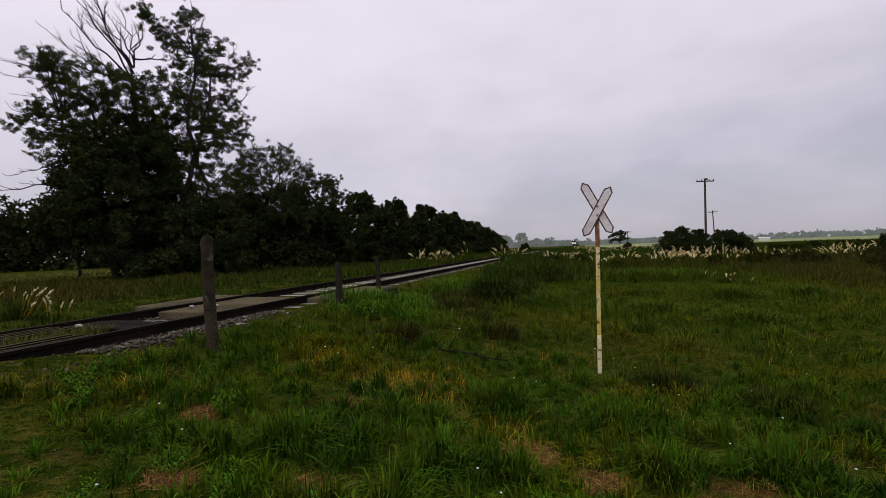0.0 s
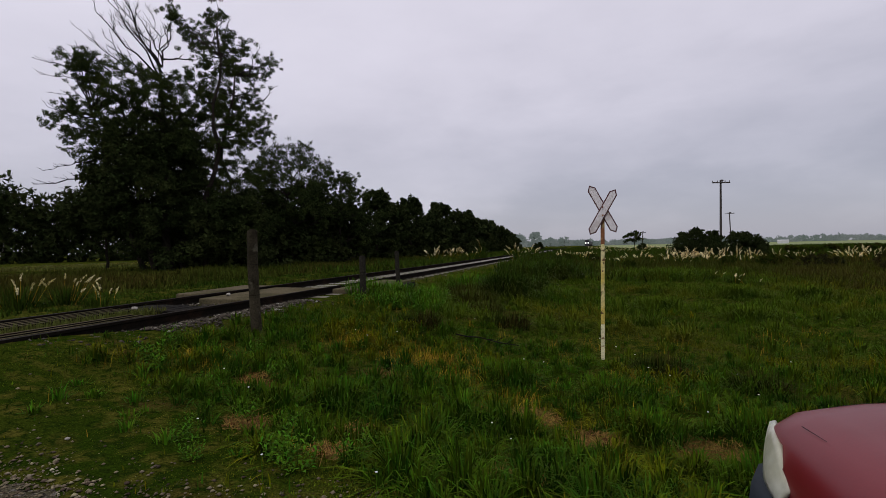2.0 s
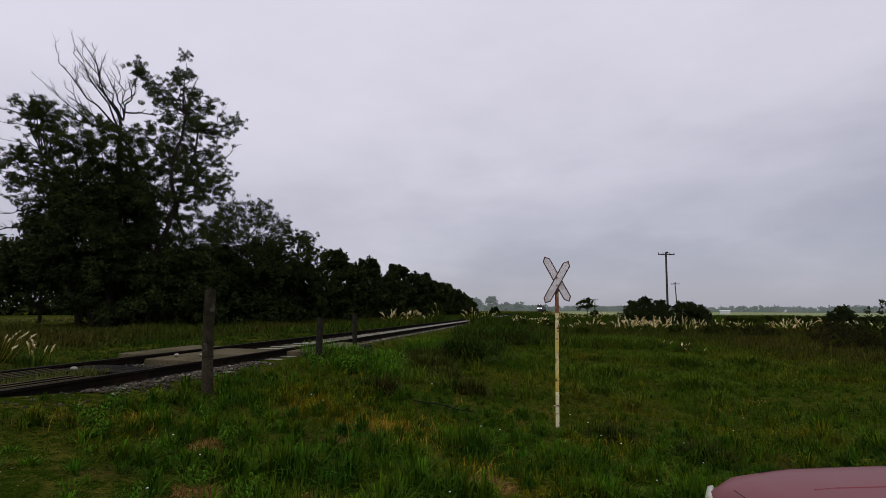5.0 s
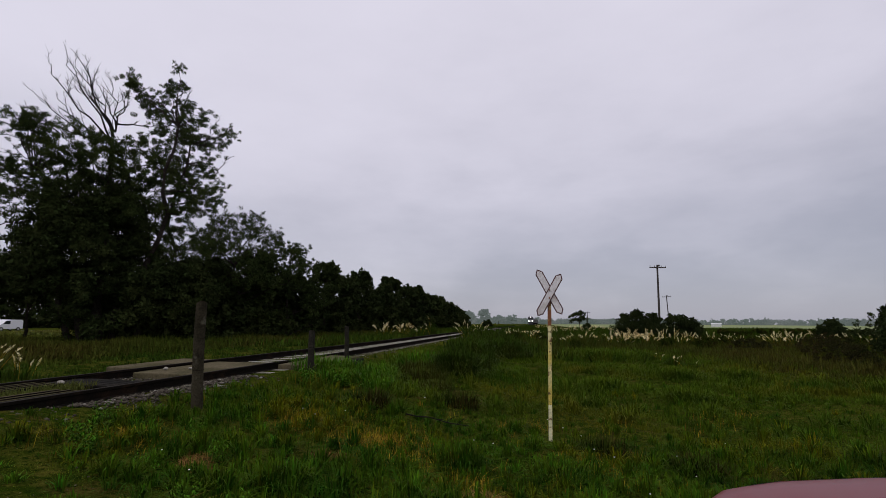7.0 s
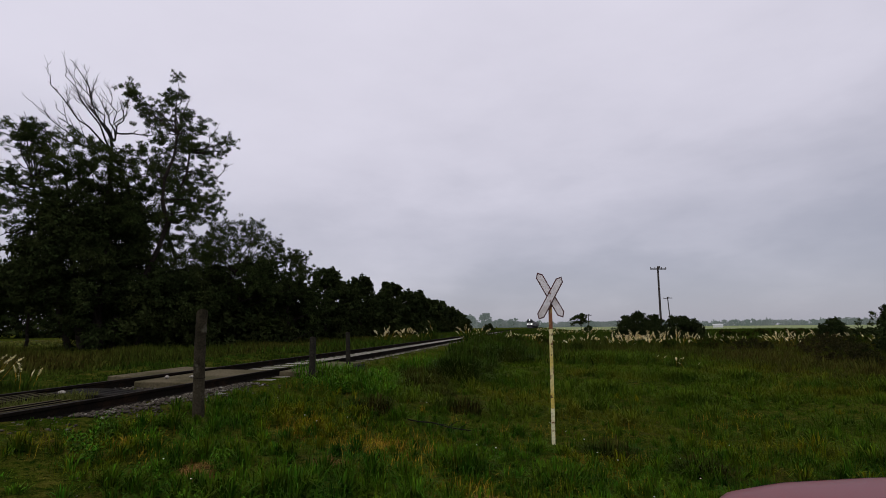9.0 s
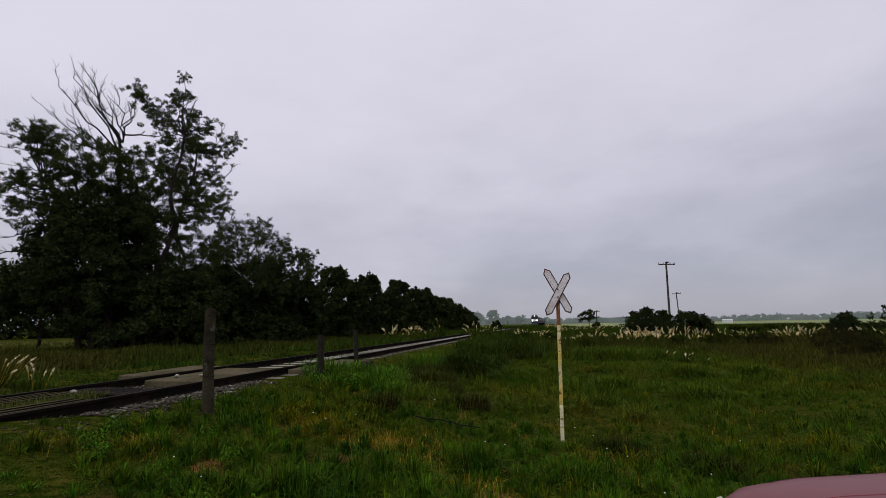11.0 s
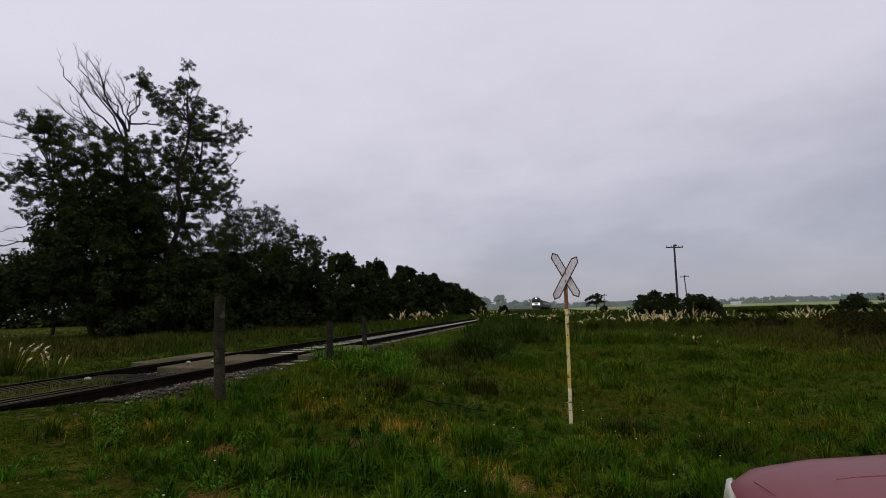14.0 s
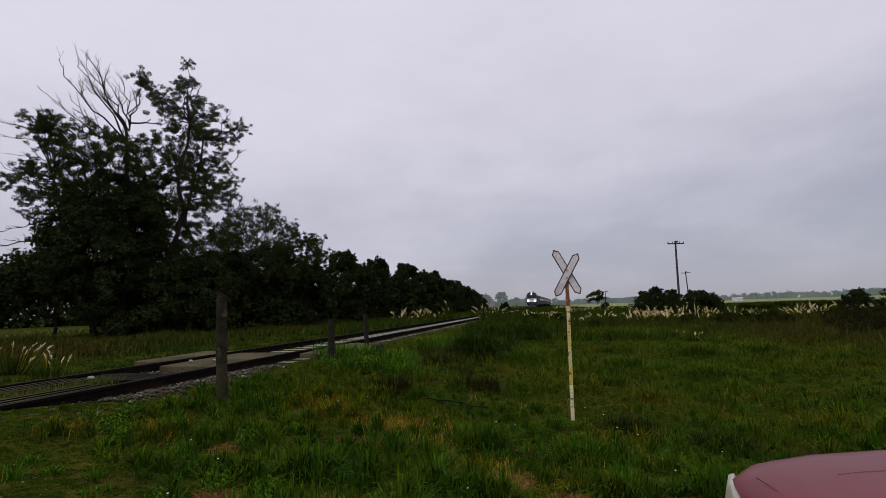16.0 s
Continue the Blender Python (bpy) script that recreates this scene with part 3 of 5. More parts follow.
# crossing slabs further along
for x, y0, y1, w, zz in [(TRACK_X, 7.4, 9.95, 1.5, 0.35), (TRACK_X + 1.40, 9.6, 12.6, 0.86, 0.36), (TRACK_X - 1.50, 8.1, 10.4, 1.0, 0.37)]:
    ob = part("crossing_slab", box(w, y1 - y0, 0.14, Matrix(), 0.02), "slab")
    ob.matrix_world = pose(x, (y0 + y1) / 2, zz - 0.07, 0.3, 0.6, 0.4)
    tagged(ob, "dirt-covered concrete slab laid beside the rails", "slab", "crossing slabs")
ob = part("timber_kerb", box(0.14, 2.9, 0.2, Matrix(), 0.015), "timber")
ob.matrix_world = pose(TRACK_X + 1.92, 11.0, 0.22)
tagged(ob, "dark timber baulk along the edge of the slab", "kerb")

# ballast
def stones(name, x, y, z, r, mat, label):
    """Rough angular stones, one mesh."""
    n = len(x)
    p = np.array([[1, 0, 0], [-0.9, 0.2, 0], [0, 1, 0.1], [0.1, -1, 0], [0.1, 0, 0.55], [0, 0.1, -0.5]])
    v = p[None] * r[:, None, None] * rng.uniform(0.6, 1.3, (n, 6, 3))
    a = rng.uniform(0, 6.28, n)
    c, s = np.cos(a)[:, None], np.sin(a)[:, None]
    vx, vy = v[:, :, 0] * c - v[:, :, 1] * s, v[:, :, 0] * s + v[:, :, 1] * c
    v = np.stack([vx + x[:, None], vy + y[:, None], v[:, :, 2] + z[:, None]], -1)
    t = np.array([[4, 0, 2], [4, 2, 1], [4, 1, 3], [4, 3, 0], [5, 2, 0], [5, 1, 2], [5, 3, 1], [5, 0, 3]])
    f = (np.arange(n)[:, None, None] * 6 + t[None]).reshape(-1, 3)
    return tagged(raw(name, v.reshape(-1, 3), f, mat), label, "stones", kind="stuff")


n = 17000
y = 3.0 + 42 * rng.uniform(0, 1, n) ** 1.5
x = track_x(y) + rng.normal(0, 1.0, n)
keep = (np.abs(x - track_x(y)) < 1.75) & ((y > 9) | (x < TRACK_X) | (rng.uniform(0, 1, n) < 0.4))
keep &= ~((y > 7.3) & (y < 10.2) & (np.abs(x - TRACK_X) < 2.1) & (np.abs(np.abs(x - TRACK_X) - 0.87) > 0.12))
keep &= ~((y < 6.3) & (np.abs(x - TRACK_X) < 0.95))
keep &= ~((y > 10.2) & (np.abs(x - TRACK_X) < 0.95) & (rng.uniform(0, 1, n) < 0.94))
x, y = x[keep], y[keep]
stones("ballast", x, y, ground_z(x, y) + rng.uniform(-0.02, 0.015, len(x)), (0.010 + 0.030 * rng.uniform(0, 1, len(x)) ** 2.2) * (1 + y * 0.008), "ballast", "grey crushed ballast stones along the track")
n = 1500
x = np.where(rng.uniform(0, 1, n) < 0.3, rng.uniform(TRACK_X - 0.75, TRACK_X + 0.75, n), TRACK_X + 0.98 + np.abs(rng.normal(0.1, 0.3, n)))
y = np.where(x < TRACK_X + 0.8, rng.uniform(6.25, 7.35, n), rng.uniform(4.4, 8.2, n))
stones("ballast", x, y, np.where(x < TRACK_X + 0.8, 0.245, ground_z(x, y) + 0.015), rng.uniform(0.014, 0.042, n), "ballast", "loose pale stones heaped round the sleeper ends")
n = 34000
x, y = rng.uniform(-4.8, 0.0, n), rng.uniform(-0.2, 2.6, n)
keep = on_road(x, y) > rng.uniform(0.0, 0.85, n)
x, y = x[keep], y[keep]
stones("road_stones", x, y, ground_z(x, y) + 0.006, 0.004 + 0.016 * rng.uniform(0, 1, len(x)) ** 3.2, "pebble", "loose grey road gravel bedded in earth")
n = 380
x, y = rng.uniform(-4.8, 0.4, n), rng.uniform(0.6, 3.4, n)
keep = by_road(x, y) > rng.uniform(0.2, 1.0, n)
x, y = x[keep], y[keep]
stones("turf_stones", x, y, ground_z(x, y) + 0.004, 0.005 + 0.015 * rng.uniform(0, 1, len(x)) ** 3, "pebble", "stray stones trodden into the turf")
for k, (x, y, r) in enumerate([(-6.9, 5.6, 0.06), (-5.0, 6.6, 0.05), (-7.0, 7.9, 0.06), (-6.6, 8.1, 0.05), (-3.2, 1.75, 0.02)]):
    b = bmesh.new()
    bmesh.ops.create_icosphere(b, subdivisions=2, radius=r)
    for v in b.verts:
        v.co *= 0.8 + 0.35 * noise.noise(v.co * 14 + Vector((k, 0, 0)))
        v.co.z *= 0.6
    ob = part("rock", b, "concrete")
    ob.matrix_world = pose(x, y, (RAIL_TOP - 0.04 if x < -6 else float(ground_z(x, y))) + r * 0.4)
    tagged(ob, "pale rock lying by the track", "rock", "rocks")
# grass growing in the crossing
x = rng.uniform(TRACK_X - 0.12, TRACK_X + 0.30, 5500)
y = rng.uniform(-2.0, 5.6, 5500)
blades("crossing_grass", x, y, rng.uniform(0.08, 0.17, 5500), np.full(5500, 0.010), "field", 0.7, z=np.full(5500, RAIL_TOP - 0.10), label="short grass growing between the crossing rails")
fill = part("crossing_fill", box(0.85, 8.4, 0.1, pose(TRACK_X, 1.6, RAIL_TOP - 0.19)), "soil")
tagged(fill, "earth packed between the crossing rails", "earth", kind="structure")


# ---- crossing sign ----
def crossing_sign():
    t = thing("crossing_sign", pose(0.29, 6.95, -0.46, 0, 0.9, 0), "white X-shaped railway crossing sign on a rusty, flaking steel post", "sign")
    part("post_base", box(0.053, 0.049, 0.76, pose(0, 0, 0.17), 0.006), "signpost", t, "white flaking foot of the post")
    part("post", box(0.052, 0.048, 1.17, pose(0, 0, 1.135), 0.006), "postyellow", t, "yellowed painted post with rust spots")
    part("post_top", box(0.056, 0.052, 0.47, pose(0, 0, 1.955), 0.006), "rust", t, "rusted upper post")
    hexa = lambda l, w: [(-w, -l + w * 1.1), (0, -l), (w, -l + w * 1.1), (w, l - w * 1.1), (0, l), (-w, l - w * 1.1)]
    for name, lean, y, drop, L in (("board", 28.5, -0.055, -0.055, 0.372), ("board", -28.5, -0.034, -0.005, 0.392)):
        m = pose(-0.0, y, 2.24 + drop) @ pose(0, 0, 0, 90, 0, 0) @ pose(0, 0, 0, 0, 0, -lean)
        b = part(name, outline(hexa(L, 0.060), 0.012, m), "signedge", t, "board with a dark red border")
        part("panel", outline(hexa(L - 0.026, 0.0435), 0.005, m @ pose(0, 0, 0.0115)), "sign", b, "white painted face")
    for z in (2.14, 2.26):
        part("bolt", rod(0.011, 0.011, 0.03, pose(0, -0.068, z, 90, 0, 0), 8), "rust", t)
    return t


crossing_sign()


# ---- fence posts ----
def fence_post(x, y, h, r, lean, roll, label, mat="darkpost"):
    t = thing("fence_post", pose(x, y, float(ground_z(x, y)) - 0.08, roll, lean, 0), label, "post", "fence posts by the track")
    b = bmesh.new()
    rings = []
    for k in range(9):
        z = (h + 0.08) * k / 8
        ring = []
        for i in range(12):
            a = i / 12 * 6.283
            rr = r * (1 + 0.10 * noise.noise(Vector((math.cos(a) * 1.3, math.sin(a) * 1.3, z * 2.2 + x)))) * (1.06 - 0.06 * z / h)
            ring.append((rr * math.cos(a) + 0.012 * math.sin(z * 3 + x), rr * math.sin(a), z + (0.02 * math.cos(a * 2 + x) if k == 8 else 0)))
        rings.append(ring)
    part("shaft", loft(rings, b), mat, t)
    for z in (h * 0.42, h * 0.72):
        part("wire_wrap", rod(r * 1.03, r * 1.03, 0.005, pose(0, 0, z, 3, 2, 0), 16), "rail", t, "loop of rusty wire")
    return t


fence_post(-4.37, 5.27, 1.42, 0.070, -0.6, 1.0, "thick weathered grey fence post standing in grass", "post")
fence_post(-4.57, 9.15, 0.93, 0.066, 1.0, 0, "weathered fence post half hidden by weeds beside the track")
fence_post(-4.79, 11.8, 0.96, 0.058, -0.5, 0, "dark weathered fence post beside the ballast")


# ---- red car ----
def car_body_section(x):
    """Half widths and heights of the lower body at x along the car."""
    xs = [-1.90, -1.80, -1.2, -0.3, 0.55, 1.0, 1.40, 1.62, 1.74, 1.80]
    top = [0.80, 0.90, 0.92, 0.93, 0.955, 0.935, 0.90, 0.862, 0.808, 0.70]
    wid = [0.70, 0.77, 0.81, 0.815, 0.81, 0.80, 0.785, 0.755, 0.69, 0.54]
    low = [0.36, 0.28, 0.22, 0.20, 0.20, 0.20, 0.24, 0.30, 0.36, 0.42]
    t, w, l = (float(np.interp(x, xs, c)) for c in (top, wid, low))
    half = [(0.0, t), (0.35 * w, t - 0.004), (0.62 * w, t - 0.018), (0.80 * w, t - 0.036), (0.90 * w, t - 0.066), (0.965 * w, t - 0.125), (w, t - 0.25), (w * 0.995, (t + l) / 2 - 0.06), (w * 0.96, l)]
    return [(x, y, z) for y, z in half] + [(x, -y, z) for y, z in half[:0:-1]]


def wheel(t, x, y):
    w = thing("wheel", pose(x, y, 0.285), "", "")
    w.parent = t
    tyre = rod(0.285, 0.285, 0.18, pose(0, 0.09, 0, 90, 0, 0), 28)
    bmesh.ops.bevel(tyre, geom=[e for e in tyre.edges if e.is_boundary is False and abs(e.calc_length()) < 0.08], offset=0.02, segments=2, affect="EDGES")
    part("tyre", tyre, "black", w)
    rim = rod(0.185, 0.175, 0.20, pose(0, 0.10, 0, 90, 0, 0), 20)
    part("rim", rim, "chrome", w)


def red_car():
    t = thing("car", pose(2.61, 1.20, -0.30, 0, 0, 181), "small faded red hatchback with clouded headlights parked on the grass", "car")
    xs = list(np.linspace(-1.90, 0.5, 13)) + list(np.linspace(0.55, 1.80, 22))
    body = smooth(part("body", loft([car_body_section(float(x)) for x in xs]), "carred", t, "dull dark red paint"))
    # greenhouse
    sec = []
    for x, w, z in [(-1.78, 0.60, 0.93), (-1.55, 0.66, 1.20), (-1.2, 0.62, 1.36), (-0.5, 0.60, 1.42), (-0.05, 0.60, 1.38), (0.75, 0.70, 0.93)]:
        sec.append([(x, -0.74 if z > 0.95 else -w, 0.90), (x, -w, z - 0.06), (x, -w * 0.85, z), (x, w * 0.85, z), (x, w, z - 0.06), (x, 0.74 if z > 0.95 else w, 0.90)])
    part("cabin_glass", loft(sec), "glass", t, "dark window glass")
    part("roof", loft([[(x, -0.55, z), (x, -0.54, z + 0.03), (x, 0.54, z + 0.03), (x, 0.55, z)] for x, z in ((-1.5, 1.26), (-1.2, 1.36), (-0.5, 1.415), (-0.05, 1.385))]), "carred", t)
    for s in (-1, 1):
        lamp = bmesh.new()
        # leaf-shaped lens wrapped round the front corner
        rows = []
        for u in np.linspace(0, 1, 11):
            yc = 0.27 + 0.40 * u
            sweep = 0.095 * u ** 2.2
            top = 0.735 + 0.012 * u
            low = 0.565 + 0.02 * u + 0.155 * u ** 2.5
            top = low + (top - low) * (0.35 + 0.65 * min(1.0, u / 0.4))
            fat = (top - low) / 0.17
            rows.append([(1.825 - 0.05 * v * fat - 0.03 * (1 - fat) - sweep + 0.012 * math.sin(math.pi * v), s * (yc - 0.02 * v), low + (top - low) * v) for v in np.linspace(0, 1, 7)])
        loft(rows, lamp, close=False)
        bmesh.ops.solidify(lamp, geom=lamp.faces[:], thickness=-0.02)
        smooth(part("headlight", lamp, "lens", t, "clouded pale headlight lens"))
        part("mirror", box(0.10, 0.16, 0.11, pose(0.45, s * 0.86, 0.98), 0.03), "plastic", t)
        for x in (1.18, -1.22):
            wheel(t, x, s * 0.72)
            # flat black disc stands in for the shaded hollow of the arch
            part("arch_shade_disc", rod(0.335, 0.335, 0.012, pose(x, s * 0.812 + 0.006, 0.30, 90, 0, 0), 28), "black", t)
        part("door_line", box(0.008, 0.01, 0.6, pose(0.5, s * 0.812, 0.56)), "black", t)
        part("tail_lamp", box(0.06, 0.16, 0.26, pose(-1.86, s * 0.60, 0.70), 0.02), "signedge", t)
    # bumpers
    ring = lambda y, x: [(x - 0.10, y, 0.26), (x - 0.01, y, 0.28), (x + 0.02, y, 0.42), (x + 0.005, y, 0.545), (x - 0.10, y, 0.565)]
    ys = [-0.83, -0.80, -0.70, -0.5, 0, 0.5, 0.70, 0.80, 0.83]
    xf = [1.40, 1.60, 1.76, 1.85, 1.88, 1.85, 1.76, 1.60, 1.40]
    smooth(part("front_bumper", loft([ring(a, b) for a, b in zip(ys, xf)]), "plastic", t, "blue-grey plastic bumper"))
    part("rear_bumper", box(0.16, 1.56, 0.24, pose(-1.90, 0, 0.42), 0.05), "plastic", t)
    part("grille", box(0.04, 0.44, 0.07, pose(1.80, 0, 0.57), 0.01), "black", t)
    # shut lines of the bonnet, following the skin
    for s in (1, -1):
        strip = [Vector(car_body_section(float(x))[3]) for x in np.linspace(0.75, 1.52, 12)]
        part("bonnet_gap", loft([[(p.x, s * (p.y - 0.004), p.z + 0.002), (p.x, s * (p.y + 0.004), p.z + 0.0005)] for p in strip], close=False), "black", t)
        crease = [(x, Vector(car_body_section(float(x))[1])) for x in np.linspace(0.7, 1.45, 10)]
        part("bonnet_crease", loft([[(x, s * (p.y - 0.012), p.z - 0.002), (x, s * p.y, p.z + 0.0022), (x, s * (p.y + 0.012), p.z - 0.002)] for x, p in crease], close=False), "carred", t)
    nose = lambda x, lift: float(np.interp(x, [1.40, 1.62, 1.74, 1.80], [0.90, 0.862, 0.808, 0.70])) + lift
    part("scratch", loft([[(1.70 - 0.012 * q + a, -0.40 + 0.17 * q, nose(1.70 - 0.012 * q + a, 0.001)) for a in (0.0, 0.0045 - 0.003 * q)] for q in (0, 0.35, 0.7, 1)], close=False), "black", t, "dark scuff in the paint")
    return t


red_car()


# ---- poles ----
def power_pole(x, y, h, arm, lean, label):
    t = thing("power_pole", pose(x, y, float(ground_z(x, y)) - 0.2, 0, lean, 8), label, "utility pole", "poles of the power line")
    part("pole", rod(0.14, 0.10, h, sides=12), "polewood", t)
    part("crossarm", box(arm, 0.11, 0.13, pose(0, -0.12, h - 0.22), 0.01), "polewood", t)
    for k in (-0.47, -0.2, 0.22, 0.47):
        ins = rod(0.035, 0.05, 0.14, pose(arm * k, -0.12, h - 0.16), 8)
        rod(0.055, 0.03, 0.06, pose(arm * k, -0.12, h - 0.04), 8, ins)
        part("insulator", ins, "ceramic", t)
    part("cap", box(0.34, 0.3, 0.2, pose(0.1, 0, h + 0.02), 0.04), "polewood", t)
    return t


power_pole(14.62, 62.4, 8.85, 1.9, 0.8, "tall dark wooden power pole with a short crossarm")
power_pole(31.3, 125.3, 8.4, 2.0, -2.4, "leaning wooden power pole with a short crossarm, far off")

power_pole(15.1, 150.0, 5.2, 1.6, 0.5, "short wooden pole beside a far tree")


# ---- trees ----
def leaves(name, centres, radii, per, size, mat, parent=None, flat=0.75, droop=0.5, sprays=11, tight=0.42):
    """Leaf-shaped pieces spread through clumps, one crown mesh."""
    c, r = np.asarray(centres, float), np.asarray(radii, float)
    k = np.repeat(np.arange(len(c)), (per * (r / r.mean()) ** 2).astype(int) + 8)
    n = len(k)
    d = rng.normal(0, 1, (n, 3))
    d /= np.linalg.norm(d, axis=1)[:, None]
    sub = rng.normal(0, 0.52, (len(c), sprays, 3))[k, rng.integers(0, sprays, n)]
    p = c[k] + (sub + d * (tight * rng.uniform(0.1, 1.0, n) ** 0.6)[:, None]) * r[k][:, None] * np.array([1, 1, flat])
    a = rng.normal(0, 1, (n, 3))
    a[:, 2] -= droop
    a /= np.linalg.norm(a, axis=1)[:, None]
    b = np.cross(a, rng.normal(0, 1, (n, 3)))
    b /= np.linalg.norm(b, axis=1)[:, None]
    s = (size * rng.uniform(0.6, 1.4, n))[:, None]
    v = np.stack([p - a * s * 0.6, p + a * s * 0.5 + b * s * 0.28, p + a * s * 0.5 - b * s * 0.28], 1).reshape(-1, 3)
    return raw(name, v, np.arange(len(v)).reshape(n, -1), mat, parent)


def tube(points, r0, r1, sides, bm):
    """A tapered limb along points."""
    rings = []
    n = len(points)
    for i, p in enumerate(points):
        d = (points[min(i + 1, n - 1)] - points[max(i - 1, 0)]).normalized()
        q = d.to_track_quat("Z", "Y")
        r = r0 + (r1 - r0) * i / (n - 1)
        rings.append([p + q @ Vector((r * math.cos(6.283 * k / sides), r * math.sin(6.283 * k / sides), 0)) for k in range(sides)])
    return loft(rings, bm)


def limb(a, b, r0, r1, bm, rnd, wob=0.10, sides=6, n=6):
    a, b = Vector(a), Vector(b)
    l = (b - a).length
    pts = [a.lerp(b, i / n) + Vector((rnd.uniform(-1, 1), rnd.uniform(-1, 1), rnd.uniform(-0.4, 0.8))) * (wob * l * math.sin(math.pi * i / n) * 0.6) for i in range(n + 1)]
    tube(pts, r0, r1, sides, bm)
    return pts


def bare_branch(a, b, r, bm, rnd, depth=2):
    """A dead limb that forks into ever finer twigs."""
    pts = limb(a, b, r * 1.3, r * 0.4, bm, rnd, 0.10, 5 if depth == 2 else 4, 6)
    if depth:
        l = (Vector(b) - Vector(a)).length
        for i in (2, 3, 3, 4, 4, 5, 6):
            d = (pts[i] - pts[i - 1]).normalized()
            side = Vector((rnd.uniform(-1, 1), rnd.uniform(-1, 1), rnd.uniform(0.0, 1.0))).normalized()
            bare_branch(pts[i], pts[i] + (d * 0.75 + side * 0.55) * l * rnd.uniform(0.14, 0.32), r * 0.40, bm, rnd, depth - 1)


def big_gum():
    """The tall half-dead gum: local x across the view, z up."""
    t = thing("tree", pose(-25.05, 25.3, float(ground_z(-25.3, 25.1)), 0, 0, 44.5), "tall half-dead gum tree with bare grey branches above dark foliage", "tree", "trees along the line")
    rnd = random.Random(3)
    P = lambda u, z, d=0.0: Vector(((u - 243) * 0.0301, d, (497 - z) * 0.0362 - 0.3))
    tr = bmesh.new()
    forks = []
    for u0, u1, z1, r in ((225, 215, 150, 0.34), (250, 250, 190, 0.28), (290, 330, 110, 0.22), (320, 360, 130, 0.18), (200, 140, 190, 0.22), (180, 100, 230, 0.18)):
        pts = limb(P(u0, 490, rnd.uniform(-0.8, 0.8)), P(u1, z1, rnd.uniform(-1.5, 1.5)), r, r * 0.3, tr, rnd, 0.05, 8, 9)
        forks += pts[4:]
    clumps = [(236, 20, 17), (258, 38, 17), (278, 62, 20), (300, 80, 15), (322, 42, 18), (345, 60, 17), (332, 95, 22), (378, 86, 17), (425, 95, 16), (442, 98, 12), (402, 118, 18), (362, 130, 22),
              (300, 130, 20), (318, 155, 22), (372, 165, 20), (412, 200, 17), (432, 196, 13), (430, 228, 11), (392, 222, 20), (350, 200, 24), (404, 252, 15), (362, 262, 24), (300, 200, 22), (380, 300, 24), (335, 300, 22), (310, 240, 22), (330, 175, 18), (290, 260, 20), (375, 240, 18), (350, 110, 16), (300, 105, 14), (398, 160, 15), (345, 330, 24), (400, 330, 22), (215, 178, 24), (240, 185, 24), (262, 195, 22), (200, 205, 24), (230, 222, 26), (262, 228, 24), (285, 205, 20), (180, 200, 22), (150, 190, 20), (215, 255, 26), (255, 262, 26), (175, 250, 26), (140, 240, 22), (300, 290, 24), (325, 265, 22), (340, 225, 20), (355, 178, 16)]
    clumps += [(72, 160, 15), (92, 152, 18), (120, 168, 18), (152, 145, 18), (128, 195, 20), (28, 222, 12), (50, 212, 15), (40, 250, 13), (62, 262, 16), (72, 225, 11), (95, 258, 15), (90, 290, 14), (60, 285, 11),
               (165, 175, 22), (190, 150, 20), (212, 170, 24), (240, 160, 22), (262, 150, 17), (160, 215, 24), (125, 270, 20), (110, 310, 20)]
    clumps += [(77, 144, 16), (107, 150, 18), (107, 179, 18), (83, 173, 15), (125, 191, 20), (95, 209, 18), (60, 209, 14), (83, 238, 17), (113, 226, 20), (107, 262, 20), (130, 250, 20), (300, 112, 15), (330, 130, 17), (345, 150, 17), (320, 190, 18), (345, 215, 18), (370, 200, 16), (300, 170, 18)]
    clumps += [(321, 4, 11), (334, 20, 10), (309, 32, 13), (298, 42, 13), (344, 42, 12), (364, 88, 15), (390, 110, 15), (404, 146, 13), (407, 185, 12), (384, 238, 15), (88, 142, 13), (105, 150, 14), (55, 205, 12), (55, 250, 13), (436, 108, 9), (246, 30, 11), (268, 50, 12)]
    c = [P(u, z, rnd.uniform(-1.6, 1.6)) for u, z, r in clumps]
    r = [q * 0.036 for _, _, q in clumps]
    for p in c:
        near = min(forks, key=lambda f: (f - p).length + max(0, f.z - p.z) * 2)
        limb(near, p, 0.05, 0.015, tr, rnd, 0.12, 5, 5)
    part("trunk", tr, "bark", t)
    leaves("crown", c, [q * 1.22 for q in r], 1400, 0.094, "leaf", t, 0.78, 0.9, 22, 0.27)
    low_c, low_r = [], []
    for k in range(180):
        u = rnd.uniform(-4.4, 5.2)
        reach = float(np.interp(u, [-5, -4, -2.8, -1.0, 0.6, 1.6, 3.0, 5.4], [4.6, 5.6, 8.6, 10.6, 10.0, 7.6, 6.0, 4.4]))
        low_c.append((u, rnd.uniform(-2.6, 2.6), (3.4 if u < -2.2 else 0.5) + (reach - (2.5 if u < -2.2 else 1.5)) * rnd.uniform(0, 1) ** 0.9))
        low_r.append(rnd.uniform(0.6, 1.15))
    for k in range(14):
        low_c.append((rnd.uniform(-2.0, 1.4), rnd.uniform(-1.5, 1.5), rnd.uniform(4.6, 8.0)))
        low_r.append(0.9)
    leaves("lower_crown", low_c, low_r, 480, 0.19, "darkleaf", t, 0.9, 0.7)
